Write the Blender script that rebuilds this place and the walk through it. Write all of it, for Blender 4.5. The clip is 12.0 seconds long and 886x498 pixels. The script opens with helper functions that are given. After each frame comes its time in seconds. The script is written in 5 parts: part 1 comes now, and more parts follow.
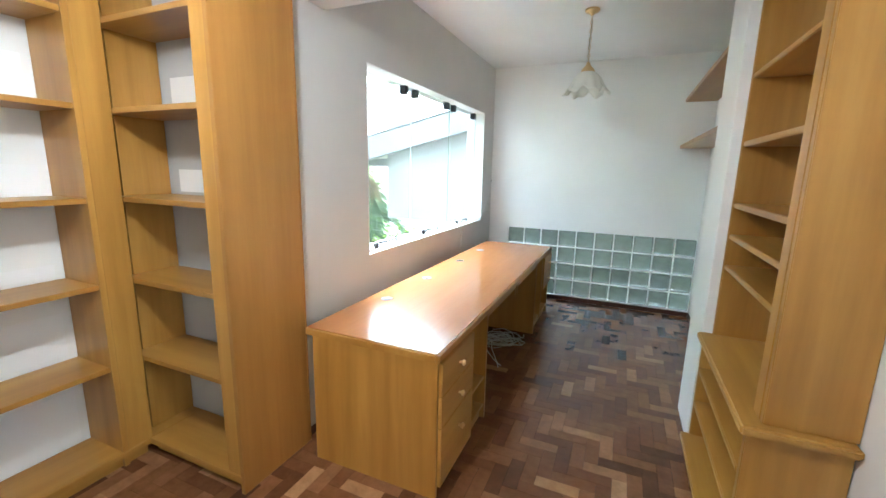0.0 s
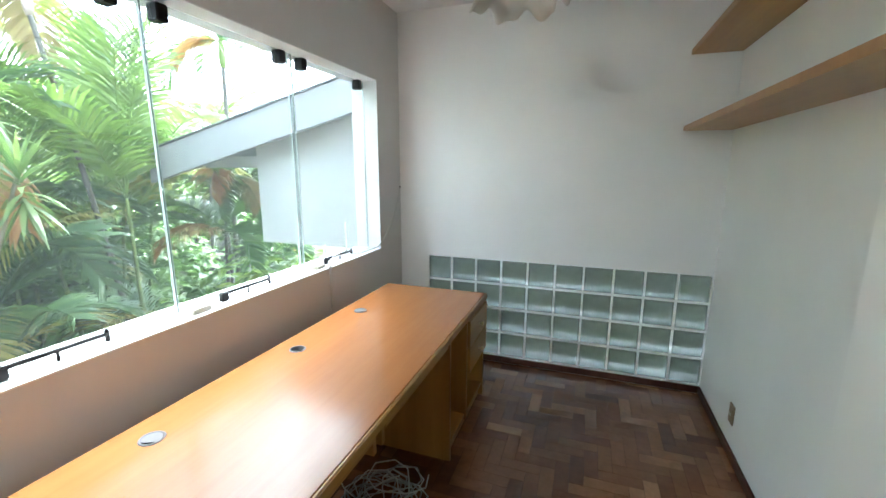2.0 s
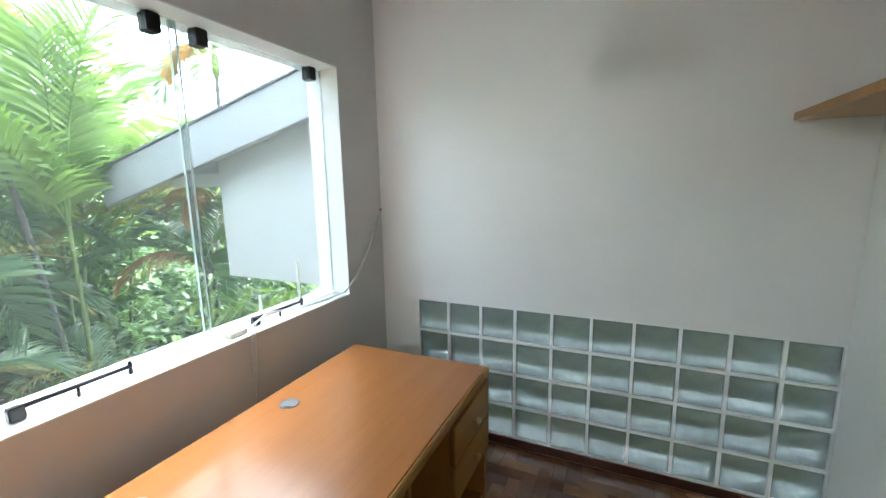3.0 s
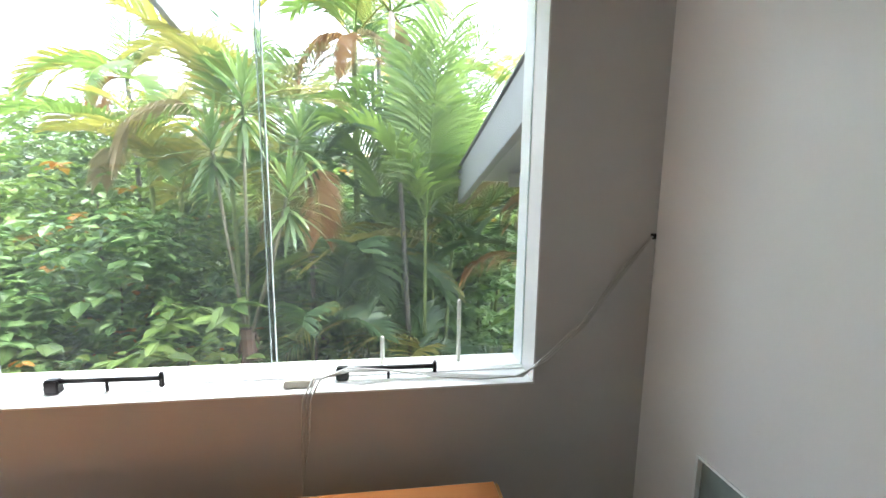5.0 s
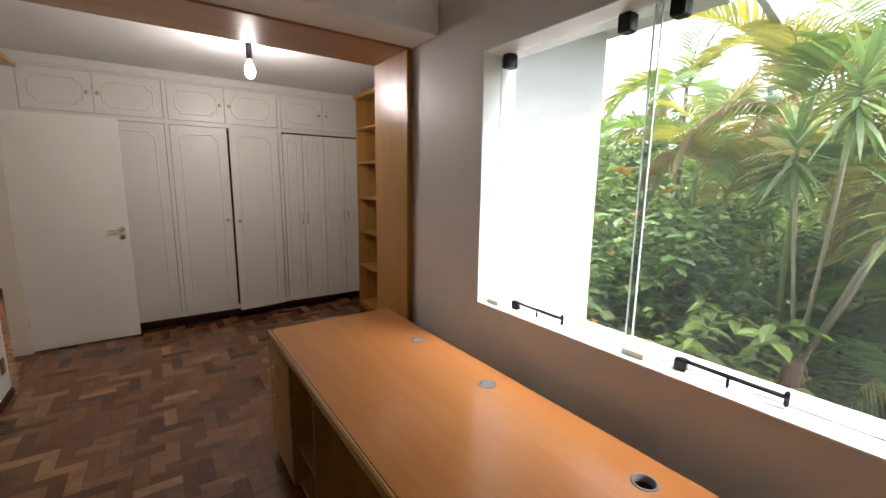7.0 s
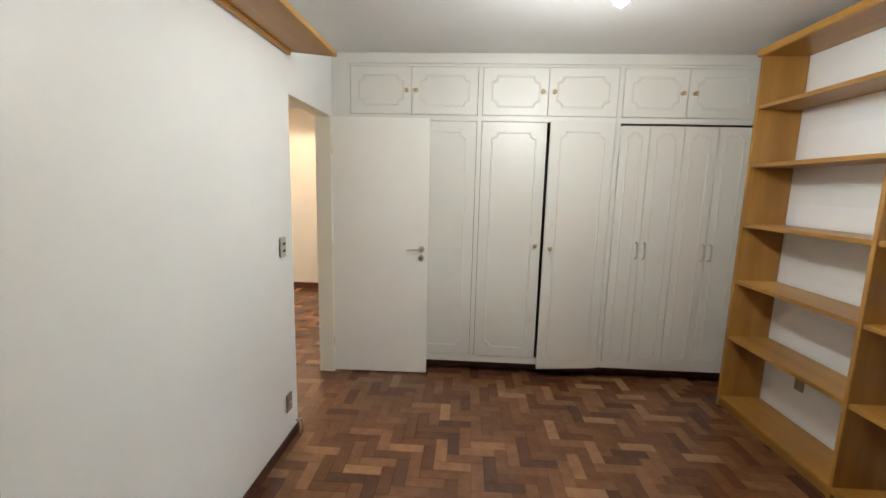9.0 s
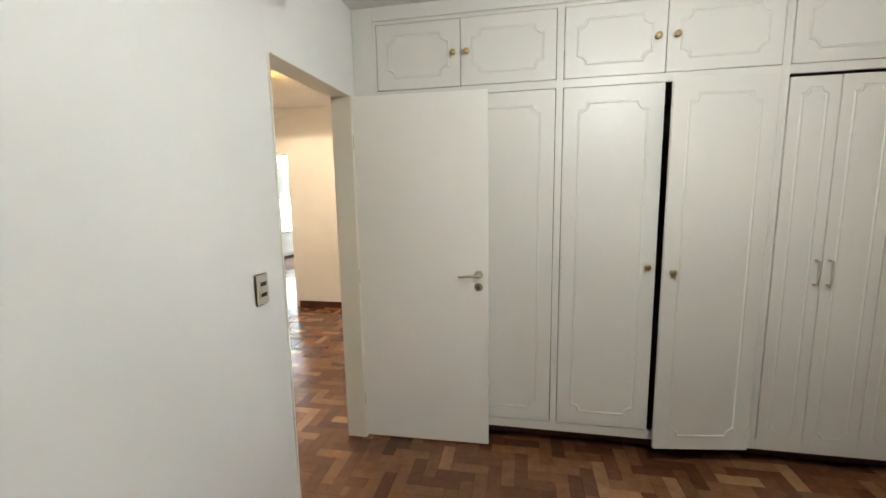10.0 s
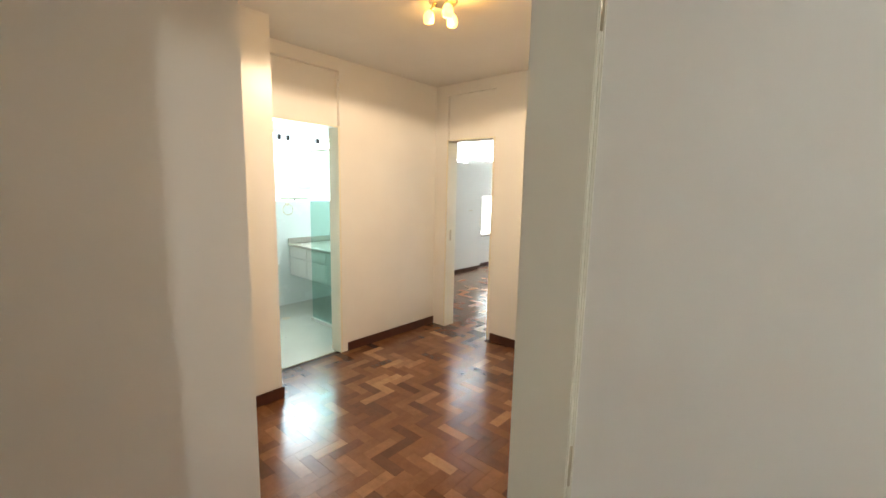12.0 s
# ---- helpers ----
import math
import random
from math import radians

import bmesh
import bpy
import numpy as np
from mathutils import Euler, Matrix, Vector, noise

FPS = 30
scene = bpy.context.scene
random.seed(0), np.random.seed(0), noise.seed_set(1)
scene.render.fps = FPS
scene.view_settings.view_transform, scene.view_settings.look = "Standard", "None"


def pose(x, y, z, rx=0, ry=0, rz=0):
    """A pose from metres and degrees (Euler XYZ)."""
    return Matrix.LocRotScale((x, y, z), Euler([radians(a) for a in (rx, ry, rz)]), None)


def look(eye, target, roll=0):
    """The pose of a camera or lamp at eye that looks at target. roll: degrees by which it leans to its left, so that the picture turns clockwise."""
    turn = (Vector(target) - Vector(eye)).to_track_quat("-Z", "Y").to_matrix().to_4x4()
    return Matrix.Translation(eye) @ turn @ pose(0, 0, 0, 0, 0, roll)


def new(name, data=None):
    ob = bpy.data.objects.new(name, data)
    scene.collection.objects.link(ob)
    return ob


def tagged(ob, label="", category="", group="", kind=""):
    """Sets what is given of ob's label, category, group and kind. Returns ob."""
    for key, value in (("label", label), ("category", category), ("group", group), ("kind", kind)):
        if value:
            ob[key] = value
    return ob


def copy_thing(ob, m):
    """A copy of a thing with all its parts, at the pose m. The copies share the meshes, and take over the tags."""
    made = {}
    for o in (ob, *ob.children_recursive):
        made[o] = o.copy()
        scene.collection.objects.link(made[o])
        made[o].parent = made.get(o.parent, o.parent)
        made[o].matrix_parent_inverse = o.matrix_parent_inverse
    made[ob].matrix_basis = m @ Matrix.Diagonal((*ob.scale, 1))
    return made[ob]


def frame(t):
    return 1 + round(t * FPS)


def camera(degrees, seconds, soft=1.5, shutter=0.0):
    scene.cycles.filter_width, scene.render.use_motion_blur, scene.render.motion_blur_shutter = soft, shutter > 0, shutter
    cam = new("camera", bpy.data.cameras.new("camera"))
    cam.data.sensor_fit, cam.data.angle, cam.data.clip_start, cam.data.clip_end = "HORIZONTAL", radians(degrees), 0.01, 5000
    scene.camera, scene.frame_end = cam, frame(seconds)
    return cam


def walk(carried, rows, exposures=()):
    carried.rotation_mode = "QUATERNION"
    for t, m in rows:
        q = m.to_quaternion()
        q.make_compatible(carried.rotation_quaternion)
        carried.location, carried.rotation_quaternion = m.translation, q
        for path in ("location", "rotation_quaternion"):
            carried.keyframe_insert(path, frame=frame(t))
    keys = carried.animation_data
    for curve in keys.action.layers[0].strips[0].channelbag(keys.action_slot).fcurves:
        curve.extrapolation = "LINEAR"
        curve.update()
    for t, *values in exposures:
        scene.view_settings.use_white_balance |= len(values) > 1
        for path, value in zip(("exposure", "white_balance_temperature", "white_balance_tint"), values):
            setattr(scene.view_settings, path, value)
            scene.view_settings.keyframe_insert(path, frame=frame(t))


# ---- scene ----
cam = camera(94.6, 12.0, 1.5, 0.0)
EXPOSURES = [(0, 5.3, 5300, 2), (0.8, 5.2, 5300, 2), (1.6, 4.9, 5400, 3), (2.5, 4.75, 5500, 4), (4.5, 4.35, 5700, 7), (5.5, 4.05, 6100, 12), (7.0, 3.78, 6350, 15), (7.6, 4.1, 6200, 12), (9.4, 4.6, 5800, 3), (10.4, 4.4, 5850, 2), (11.0, 4.3, 5950, 2), (12.0, 4.25, 5950, 3)]
PATH = [
    (0, (0.73, -0.505, 1.543), (-0.054, 1.296, 1.166), 1.2),
    (0.5, (0.694, -0.056, 1.57), (0.082, 1.809, 1.187), 0.2),
    (1, (0.722, 0.438, 1.567), (0.131, 2.306, 1.166), 0.4),
    (1.5, (0.699, 0.932, 1.547), (0.076, 2.788, 1.142), 0.5),
    (2, (0.669, 1.414, 1.576), (0.014, 3.265, 1.191), 0.1),
    (2.5, (0.649, 1.875, 1.611), (-0.027, 3.723, 1.256), -0.5),
    (4.5, (0.38, 3.491, 1.557), (-1.392, 4.372, 1.266), 0.6),
    (5, (0.33, 3.745, 1.561), (-1.632, 4.006, 1.271), 0.7),
    (5.5, (0.351, 3.939, 1.54), (-1.608, 3.654, 1.259), 1.7),
    (6, (0.363, 3.932, 1.562), (-1.402, 3.057, 1.219), 1.1),
    (6.5, (0.448, 3.696, 1.592), (-1.034, 2.397, 1.25), 1.2),
    (7, (0.512, 3.399, 1.593), (-0.616, 1.781, 1.262), 0.8),
    (7.5, (0.425, 3.029, 1.591), (-0.305, 1.195, 1.266), 0.6),
    (9.5, (0.487, 1.243, 1.583), (0.746, -0.718, 1.286), 0.5),
    (10, (0.566, 0.758, 1.569), (0.947, -1.186, 1.289), -1.0),
    (10.5, (0.639, 0.263, 1.576), (1.192, -1.644, 1.336), -0.6),
    (11, (0.843, -0.169, 1.546), (1.576, -2.016, 1.323), 0.2),
    (11.5, (1.002, -0.545, 1.552), (2.035, -2.241, 1.309), 0.2),
    (12, (1.269, -0.874, 1.565), (2.574, -2.362, 1.28), 1.3),
]
walk(cam, [(t, look(eye, aim, lean)) for t, eye, aim, lean in PATH], EXPOSURES)

# ---- body ----
# ---------- world, sun, lights ----------
world = bpy.data.worlds.new("sky")
scene.world = world
world.use_nodes = True
wn = world.node_tree.nodes
sky = wn.new("ShaderNodeTexSky")
sky.sky_type = "NISHITA"
sky.sun_disc = False
SUN_ELEV, SUN_ROT = radians(60), radians(345)
sky.sun_elevation, sky.sun_rotation = SUN_ELEV, SUN_ROT
sky.dust_density, sky.air_density, sky.ozone_density = 4.0, 1.0, 1.0
desat = wn.new("ShaderNodeHueSaturation")
desat.inputs["Saturation"].default_value = 0.34
world.node_tree.links.new(sky.outputs[0], desat.inputs["Color"])
world.node_tree.links.new(desat.outputs[0], wn["Background"].inputs[0])
wn["Background"].inputs[1].default_value = 0.15

sun = new("sun", bpy.data.lights.new("sun", "SUN"))
sun.data.energy, sun.data.angle, sun.data.color = 1.0, radians(50), (1.0, 0.97, 0.92)
sun.matrix_world = look((0, 0, 30), (-30 * math.sin(SUN_ROT) / math.tan(SUN_ELEV), -30 * math.cos(SUN_ROT) / math.tan(SUN_ELEV), 0))


def point_lamp(name, at, watts, color, size=0.04):
    ob = new(name, bpy.data.lights.new(name, "POINT"))
    ob.data.energy, ob.data.color, ob.data.shadow_soft_size = watts, color, size
    ob.location = at
    return ob


def area_lamp(name, at, aim, sx, sy, watts, color):
    ob = new(name, bpy.data.lights.new(name, "AREA"))
    ob.data.shape, ob.data.size, ob.data.size_y, ob.data.energy, ob.data.color = "RECTANGLE", sx, sy, watts, color
    ob.matrix_world = look(at, aim)
    return ob


area_lamp("bath_window_light", (6.43, -3.75, 1.81), (0, -3.75, 1.81), 1.2, 0.84, 2.6, (0.90, 0.97, 1.0))
# added fill lamp that brightens the far room; no window is known there
area_lamp("far_room_fill_light", (7.68, -7.75, 1.62), (0, -7.75, 1.62), 2.2, 1.3, 36, (0.95, 0.98, 1.0))


# ---------- materials ----------
def mat(name, rough=0.5, metal=0.0, color=(0.5, 0.5, 0.5)):
    m = bpy.data.materials.new(name)
    m.use_nodes = True
    b = m.node_tree.nodes["Principled BSDF"]
    b.inputs["Base Color"].default_value = (*color, 1)
    b.inputs["Roughness"].default_value, b.inputs["Metallic"].default_value = rough, metal
    return m, m.node_tree, b


def ramp(t, fac, stops):
    r = t.nodes.new("ShaderNodeValToRGB")
    r.color_ramp.elements[0].position, r.color_ramp.elements[0].color = stops[0][0], (*stops[0][1], 1)
    r.color_ramp.elements[1].position, r.color_ramp.elements[1].color = stops[-1][0], (*stops[-1][1], 1)
    for p, c in stops[1:-1]:
        r.color_ramp.elements.new(p).color = (*c, 1)
    t.links.new(fac, r.inputs[0])
    return r.outputs[0]


def tex_noise(t, scale, detail=4.0, stretch=(1, 1, 1), vec=None, rough=0.5):
    mp = t.nodes.new("ShaderNodeMapping")
    mp.inputs["Scale"].default_value = stretch
    if vec is None:
        co = t.nodes.new("ShaderNodeTexCoord")
        vec = co.outputs["Object"]
    t.links.new(vec, mp.inputs[0])
    n = t.nodes.new("ShaderNodeTexNoise")
    n.inputs["Scale"].default_value, n.inputs["Detail"].default_value, n.inputs["Roughness"].default_value = scale, detail, rough
    t.links.new(mp.outputs[0], n.inputs["Vector"])
    return n.outputs["Fac"]


def mathn(t, op, a, b=0.0):
    n = t.nodes.new("ShaderNodeMath")
    n.operation = op
    for i, v in enumerate((a, b)):
        if isinstance(v, (int, float)):
            n.inputs[i].default_value = v
        else:
            t.links.new(v, n.inputs[i])
    return n.outputs[0]


def mixc(t, fac, a, b, mode="MIX"):
    n = t.nodes.new("ShaderNodeMix")
    n.data_type, n.blend_type = "RGBA", mode
    for s, v in ((n.inputs[0], fac), (n.inputs[6], a), (n.inputs[7], b)):
        if isinstance(v, (int, float)):
            s.default_value = v
        elif isinstance(v, tuple):
            s.default_value = (*v, 1)
        else:
            t.links.new(v, s)
    return n.outputs[2]


def bump(t, b, height, strength=0.2, dist=0.002):
    n = t.nodes.new("ShaderNodeBump")
    n.inputs["Strength"].default_value, n.inputs["Distance"].default_value = strength, dist
    t.links.new(height, n.inputs["Height"])
    t.links.new(n.outputs[0], b.inputs["Normal"])


def paint(name, color, rough=0.6, mottling=0.04, grain=0.12):
    m, t, b = mat(name, rough)
    dark = tuple(c * (1 - 2 * mottling) for c in color)
    n = tex_noise(t, 1.3, 5)
    t.links.new(ramp(t, n, [(0.3, dark), (0.7, color)]), b.inputs["Base Color"])
    fine = tex_noise(t, 90, 3)
    big = tex_noise(t, 6, 3)
    bump(t, b, mathn(t, "ADD", fine, mathn(t, "MULTIPLY", big, 0.6)), grain, 0.0012)
    t.links.new(mathn(t, "ADD", mathn(t, "MULTIPLY", big, 0.15), rough - 0.07), b.inputs["Roughness"])
    return m


def wood(name, light, mid, dark, rough=0.3, axis=2, fine=1.0, grainy=1.0):
    m, t, b = mat(name, rough)
    st = [9.0, 9.0, 9.0]
    st[axis] = 0.7
    co = t.nodes.new("ShaderNodeTexCoord")
    info = t.nodes.new("ShaderNodeObjectInfo")
    off = t.nodes.new("ShaderNodeVectorMath")
    off.operation = "ADD"
    comb = t.nodes.new("ShaderNodeCombineXYZ")
    t.links.new(mathn(t, "MULTIPLY", info.outputs["Random"], 20.0), comb.inputs[0])
    t.links.new(mathn(t, "MULTIPLY", info.outputs["Random"], 13.0), comb.inputs[1])
    t.links.new(mathn(t, "MULTIPLY", info.outputs["Random"], 7.0), comb.inputs[2])
    t.links.new(co.outputs["Object"], off.inputs[0])
    t.links.new(comb.outputs[0], off.inputs[1])
    a = tex_noise(t, 0.9, 3, tuple(st), off.outputs[0])
    g = tex_noise(t, 6 * fine, 6, tuple(st), off.outputs[0], 0.65)
    base = ramp(t, a, [(0.25, dark), (0.5, mid), (0.75, light)])
    grain = ramp(t, g, [(0.3, (0.80, 0.76, 0.72)), (0.6, (1, 1, 1))])
    tint = ramp(t, info.outputs["Random"], [(0, (0.92, 0.9, 0.88)), (1, (1, 1, 1))])
    c = mixc(t, grainy, base, grain, "MULTIPLY")
    t.links.new(mixc(t, 1.0, c, tint, "MULTIPLY"), b.inputs["Base Color"])
    return m


WALL = paint("wall_paint", (0.86, 0.86, 0.84), 0.36)
# same white paint, greyed: the shade of the backlit window wall is in the colour
WALL_SHADED = paint("shaded_wall_paint", (0.64, 0.63, 0.615), 0.45)
CEIL = paint("ceiling_paint", (0.80, 0.80, 0.79), 0.8)
EXT = paint("exterior_render", (0.56, 0.565, 0.57), 0.7, 0.03, 0.2)
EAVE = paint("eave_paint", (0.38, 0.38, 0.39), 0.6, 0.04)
LACQUER = paint("white_lacquer", (0.72, 0.705, 0.65), 0.38, 0.02, 0.04)
DOORP = paint("door_paint", (0.88, 0.86, 0.80), 0.35, 0.02, 0.03)
FRAMEP = paint("frame_paint", (0.83, 0.80, 0.68), 0.4, 0.02, 0.03)
DRIP = paint("weathered_metal", (0.20, 0.20, 0.21), 0.5, 0.1)
WINP = paint("window_frame_paint", (0.83, 0.83, 0.82), 0.45, 0.02, 0.03)
PATCH = paint("unpainted_patch", (0.86, 0.86, 0.86), 0.6, 0.01)
WOODV = wood("honey_wood_upright", (0.52, 0.29, 0.062), (0.42, 0.215, 0.040), (0.31, 0.145, 0.022), 0.34, 2, 0.7, 0.45)
WOODX = wood("honey_wood_across", (0.48, 0.265, 0.058), (0.40, 0.205, 0.038), (0.33, 0.155, 0.027), 0.34, 0, 0.7, 0.45)
WOODY = wood("honey_wood_along", (0.48, 0.265, 0.058), (0.40, 0.205, 0.038), (0.33, 0.155, 0.027), 0.34, 1, 0.7, 0.45)
DESKTOP = wood("desk_top_wood", (0.40, 0.165, 0.054), (0.38, 0.153, 0.049), (0.35, 0.138, 0.043), 0.17, 1, 1.0, 0.35)
_t, _b = DESKTOP.node_tree, DESKTOP.node_tree.nodes["Principled BSDF"]
_b.inputs["Specular IOR Level"].default_value = 0.30
_worn = tex_noise(_t, 3.2, 6, (1.0, 0.6, 1.0), None, 0.6)
_t.links.new(ramp(_t, _worn, [(0.3, (0.15, 0.15, 0.15)), (0.7, (0.24, 0.24, 0.24))]), _b.inputs["Roughness"])
bump(_t, _b, tex_noise(_t, 2.2, 3), 0.25, 0.004)
PANELW = wood("panel_wood", (0.43, 0.22, 0.052), (0.38, 0.185, 0.042), (0.33, 0.155, 0.034), 0.32, 2, 0.7, 0.45)
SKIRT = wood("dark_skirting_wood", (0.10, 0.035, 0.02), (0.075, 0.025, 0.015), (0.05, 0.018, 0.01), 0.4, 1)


def parquet(name, island):
    m, t, b = mat(name, 0.3)
    if island:
        rnd = t.nodes.new("ShaderNodeNewGeometry").outputs["Random Per Island"]
    else:
        rnd = t.nodes.new("ShaderNodeObjectInfo").outputs["Random"]
    geo = t.nodes.new("ShaderNodeNewGeometry")
    base = ramp(t, rnd, [(0.0, (0.10, 0.043, 0.022)), (0.15, (0.13, 0.055, 0.026)), (0.4, (0.175, 0.075, 0.033)), (0.72, (0.215, 0.096, 0.041)), (0.86, (0.25, 0.118, 0.052)), (0.94, (0.32, 0.168, 0.078)), (1.0, (0.42, 0.24, 0.115))])
    g = tex_noise(t, 14, 6, (1, 1, 1), geo.outputs["Position"], 0.7)
    c = mixc(t, 1.0, base, ramp(t, g, [(0.3, (0.72, 0.7, 0.68)), (0.7, (1.1, 1.1, 1.1))]), "MULTIPLY")
    w = tex_noise(t, 0.9, 4, (1, 1, 1), geo.outputs["Position"])
    c = mixc(t, 1.0, c, ramp(t, w, [(0.3, (0.85, 0.82, 0.8)), (0.7, (1.08, 1.06, 1.04))]), "MULTIPLY")
    t.links.new(c, b.inputs["Base Color"])
    b.inputs["Roughness"].default_value = 0.21
    return m


PARQ, PARQI = parquet("parquet_block", False), parquet("parquet_joined", True)
GROUT = mat("dark_joint", 0.8, 0, (0.03, 0.018, 0.012))[0]


def pane_glass(name, tint, haze=0.010):
    m = bpy.data.materials.new(name)
    m.use_nodes = True
    t = m.node_tree
    t.nodes.clear()
    o, mx, tr, gl = (t.nodes.new("ShaderNode" + k) for k in ("OutputMaterial", "MixShader", "BsdfTransparent", "BsdfGlossy"))
    tr.inputs[0].default_value = (*tint, 1)
    gl.inputs["Roughness"].default_value = 0.01
    lw = t.nodes.new("ShaderNodeLayerWeight")
    lw.inputs[0].default_value = 0.5
    t.links.new(mathn(t, "ADD", mathn(t, "MULTIPLY", mathn(t, "POWER", lw.outputs["Facing"], 4.0), 0.55), 0.03), mx.inputs[0])
    film, dust = t.nodes.new("ShaderNodeMixShader"), t.nodes.new("ShaderNodeBsdfTranslucent")
    dust.inputs[0].default_value = (0.85, 0.9, 0.9, 1)
    smear = tex_noise(t, 2.2, 5)
    t.links.new(mathn(t, "MULTIPLY", smear, haze), film.inputs[0])
    t.links.new(tr.outputs[0], film.inputs[1])
    t.links.new(dust.outputs[0], film.inputs[2])
    t.links.new(film.outputs[0], mx.inputs[1])
    t.links.new(gl.outputs[0], mx.inputs[2])
    t.links.new(mx.outputs[0], o.inputs[0])
    return m


# grey tint in the clear panes darkens the garden against the brighter-exposed room
PANE = pane_glass("window_glass", (0.76, 0.78, 0.765), 0.018)
SHOWER = pane_glass("green_glass", (0.72, 0.86, 0.82))
EDGEG = mat("glass_edge", 0.25, 0, (0.62, 0.70, 0.68))[0]
BLOCKG, _t, _b = mat("glass_block_face", 0.12, 0, (0.50, 0.60, 0.57))
_b.inputs["Transmission Weight"].default_value = 0.25
_n = tex_noise(_t, 9, 4)
_t.links.new(ramp(_t, _n, [(0.3, (0.17, 0.20, 0.19)), (0.7, (0.27, 0.305, 0.29))]), _b.inputs["Base Color"])
bump(_t, _b, tex_noise(_t, 30, 3), 0.25, 0.004)
MORTAR = paint("white_mortar", (0.88, 0.90, 0.89), 0.6, 0.02)
BLACKM = mat("black_metal", 0.4, 0.6, (0.02, 0.018, 0.018))[0]
DARKPL = mat("dark_plastic", 0.5, 0, (0.015, 0.014, 0.014))[0]
BRASS = mat("brass", 0.28, 1.0, (0.66, 0.49, 0.25))[0]
NICKEL = mat("satin_nickel", 0.3, 1.0, (0.62, 0.55, 0.41))[0]
STEEL = mat("grey_steel", 0.7, 0.1, (0.17, 0.16, 0.165))[0]
BEIGE = paint("beige_plastic", (0.50, 0.46, 0.37), 0.45, 0.02, 0.02)
BROWNP = paint("brown_plate", (0.28, 0.2, 0.13), 0.45, 0.02, 0.02)
CABLEM = mat("pale_cable", 0.5, 0, (0.55, 0.55, 0.52))[0]
CABLEG = mat("grey_cable", 0.5, 0, (0.32, 0.32, 0.31))[0]
KNOBM = mat("pale_wood_knob", 0.35, 0, (0.70, 0.48, 0.24))[0]
DARKIN = mat("closet_interior", 0.7, 0, (0.10, 0.07, 0.05))[0]
FROST, _t, _b = mat("frosted_shade_glass", 0.35, 0, (0.80, 0.80, 0.73))
_b.inputs["Transmission Weight"].default_value = 0.35
STONE = paint("beige_counter", (0.50, 0.45, 0.37), 0.25, 0.08)
BTILE = paint("bath_floor_tile", (0.50, 0.50, 0.42), 0.3, 0.1)
BWALL = paint("bath_wall_tile", (0.78, 0.82, 0.78), 0.25, 0.02)


def emitter(name, color, strength):
    m, t, b = mat(name, 0.4, 0, (0.9, 0.9, 0.9))
    b.inputs["Emission Color"].default_value = (*color, 1)
    b.inputs["Emission Strength"].default_value = strength
    return m


BULBM = emitter("bulb_glow", (1.0, 0.96, 0.92), 14)
SPOTM = emitter("warm_spot_glow", (1.0, 0.42, 0.05), 0.35)


def leafmat(name, lo, hi, rough=0.45):
    m, t, b = mat(name, rough)
    geo = t.nodes.new("ShaderNodeNewGeometry")
    n = tex_noise(t, 1.2, 4, (1, 1, 1), geo.outputs["Position"])
    mix = mathn(t, "ADD", mathn(t, "MULTIPLY", geo.outputs["Random Per Island"], 0.6), mathn(t, "MULTIPLY", n, 0.45))
    c = ramp(t, mix, [(0.15, lo), (0.85, hi)])
    t.links.new(c, b.inputs["Base Color"])
    trl = t.nodes.new("ShaderNodeBsdfTranslucent")
    t.links.new(mixc(t, 1.0, c, (1.0, 1.1, 0.7), "MULTIPLY"), trl.inputs[0])
    ms = t.nodes.new("ShaderNodeMixShader")
    ms.inputs[0].default_value = 0.36
    t.links.new(b.outputs[0], ms.inputs[1])
    t.links.new(trl.outputs[0], ms.inputs[2])
    t.links.new(ms.outputs[0], t.nodes["Material Output"].inputs[0])
    return m


PALML = leafmat("palm_leaf", (0.085, 0.15, 0.035), (0.27, 0.36, 0.10), 0.38)
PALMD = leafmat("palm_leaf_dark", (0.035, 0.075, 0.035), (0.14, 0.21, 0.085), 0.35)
PALMY = leafmat("palm_leaf_yellowing", (0.17, 0.18, 0.045), (0.46, 0.38, 0.11))
DRAGM = leafmat("dragon_leaf", (0.06, 0.12, 0.045), (0.22, 0.29, 0.11), 0.4)
PALMO = leafmat("palm_leaf_dry", (0.30, 0.12, 0.045), (0.46, 0.26, 0.12))
PALMG = leafmat("palm_leaf_withered", (0.22, 0.15, 0.09), (0.42, 0.32, 0.21), 0.6)
BUSHL = leafmat("shrub_leaf", (0.08, 0.15, 0.035), (0.32, 0.42, 0.10))
BUSHD = leafmat("shrub_leaf_dark", (0.05, 0.115, 0.04), (0.25, 0.36, 0.12), 0.36)
BUSHF = leafmat("distant_leaf", (0.07, 0.11, 0.05), (0.20, 0.26, 0.11), 0.5)
ORANGEL = leafmat("orange_leaf", (0.45, 0.14, 0.02), (0.6, 0.3, 0.04))
BARK = paint("grey_bark", (0.15, 0.135, 0.115), 0.9, 0.3, 0.6)
BARKD = paint("dark_bark", (0.09, 0.07, 0.055), 0.9, 0.3, 0.6)
BARKR = paint("brown_fibrous_bark", (0.17, 0.10, 0.07), 0.9, 0.3, 0.8)
STEMP = paint("pale_stem", (0.27, 0.25, 0.17), 0.7, 0.2, 0.4)
SHAFT = paint("pink_grey_crownshaft", (0.52, 0.40, 0.36), 0.5, 0.1)
STEMG = paint("green_stem", (0.17, 0.22, 0.06), 0.6, 0.15)
SOIL = paint("soil_and_litter", (0.10, 0.11, 0.05), 0.95, 0.3, 0.8)
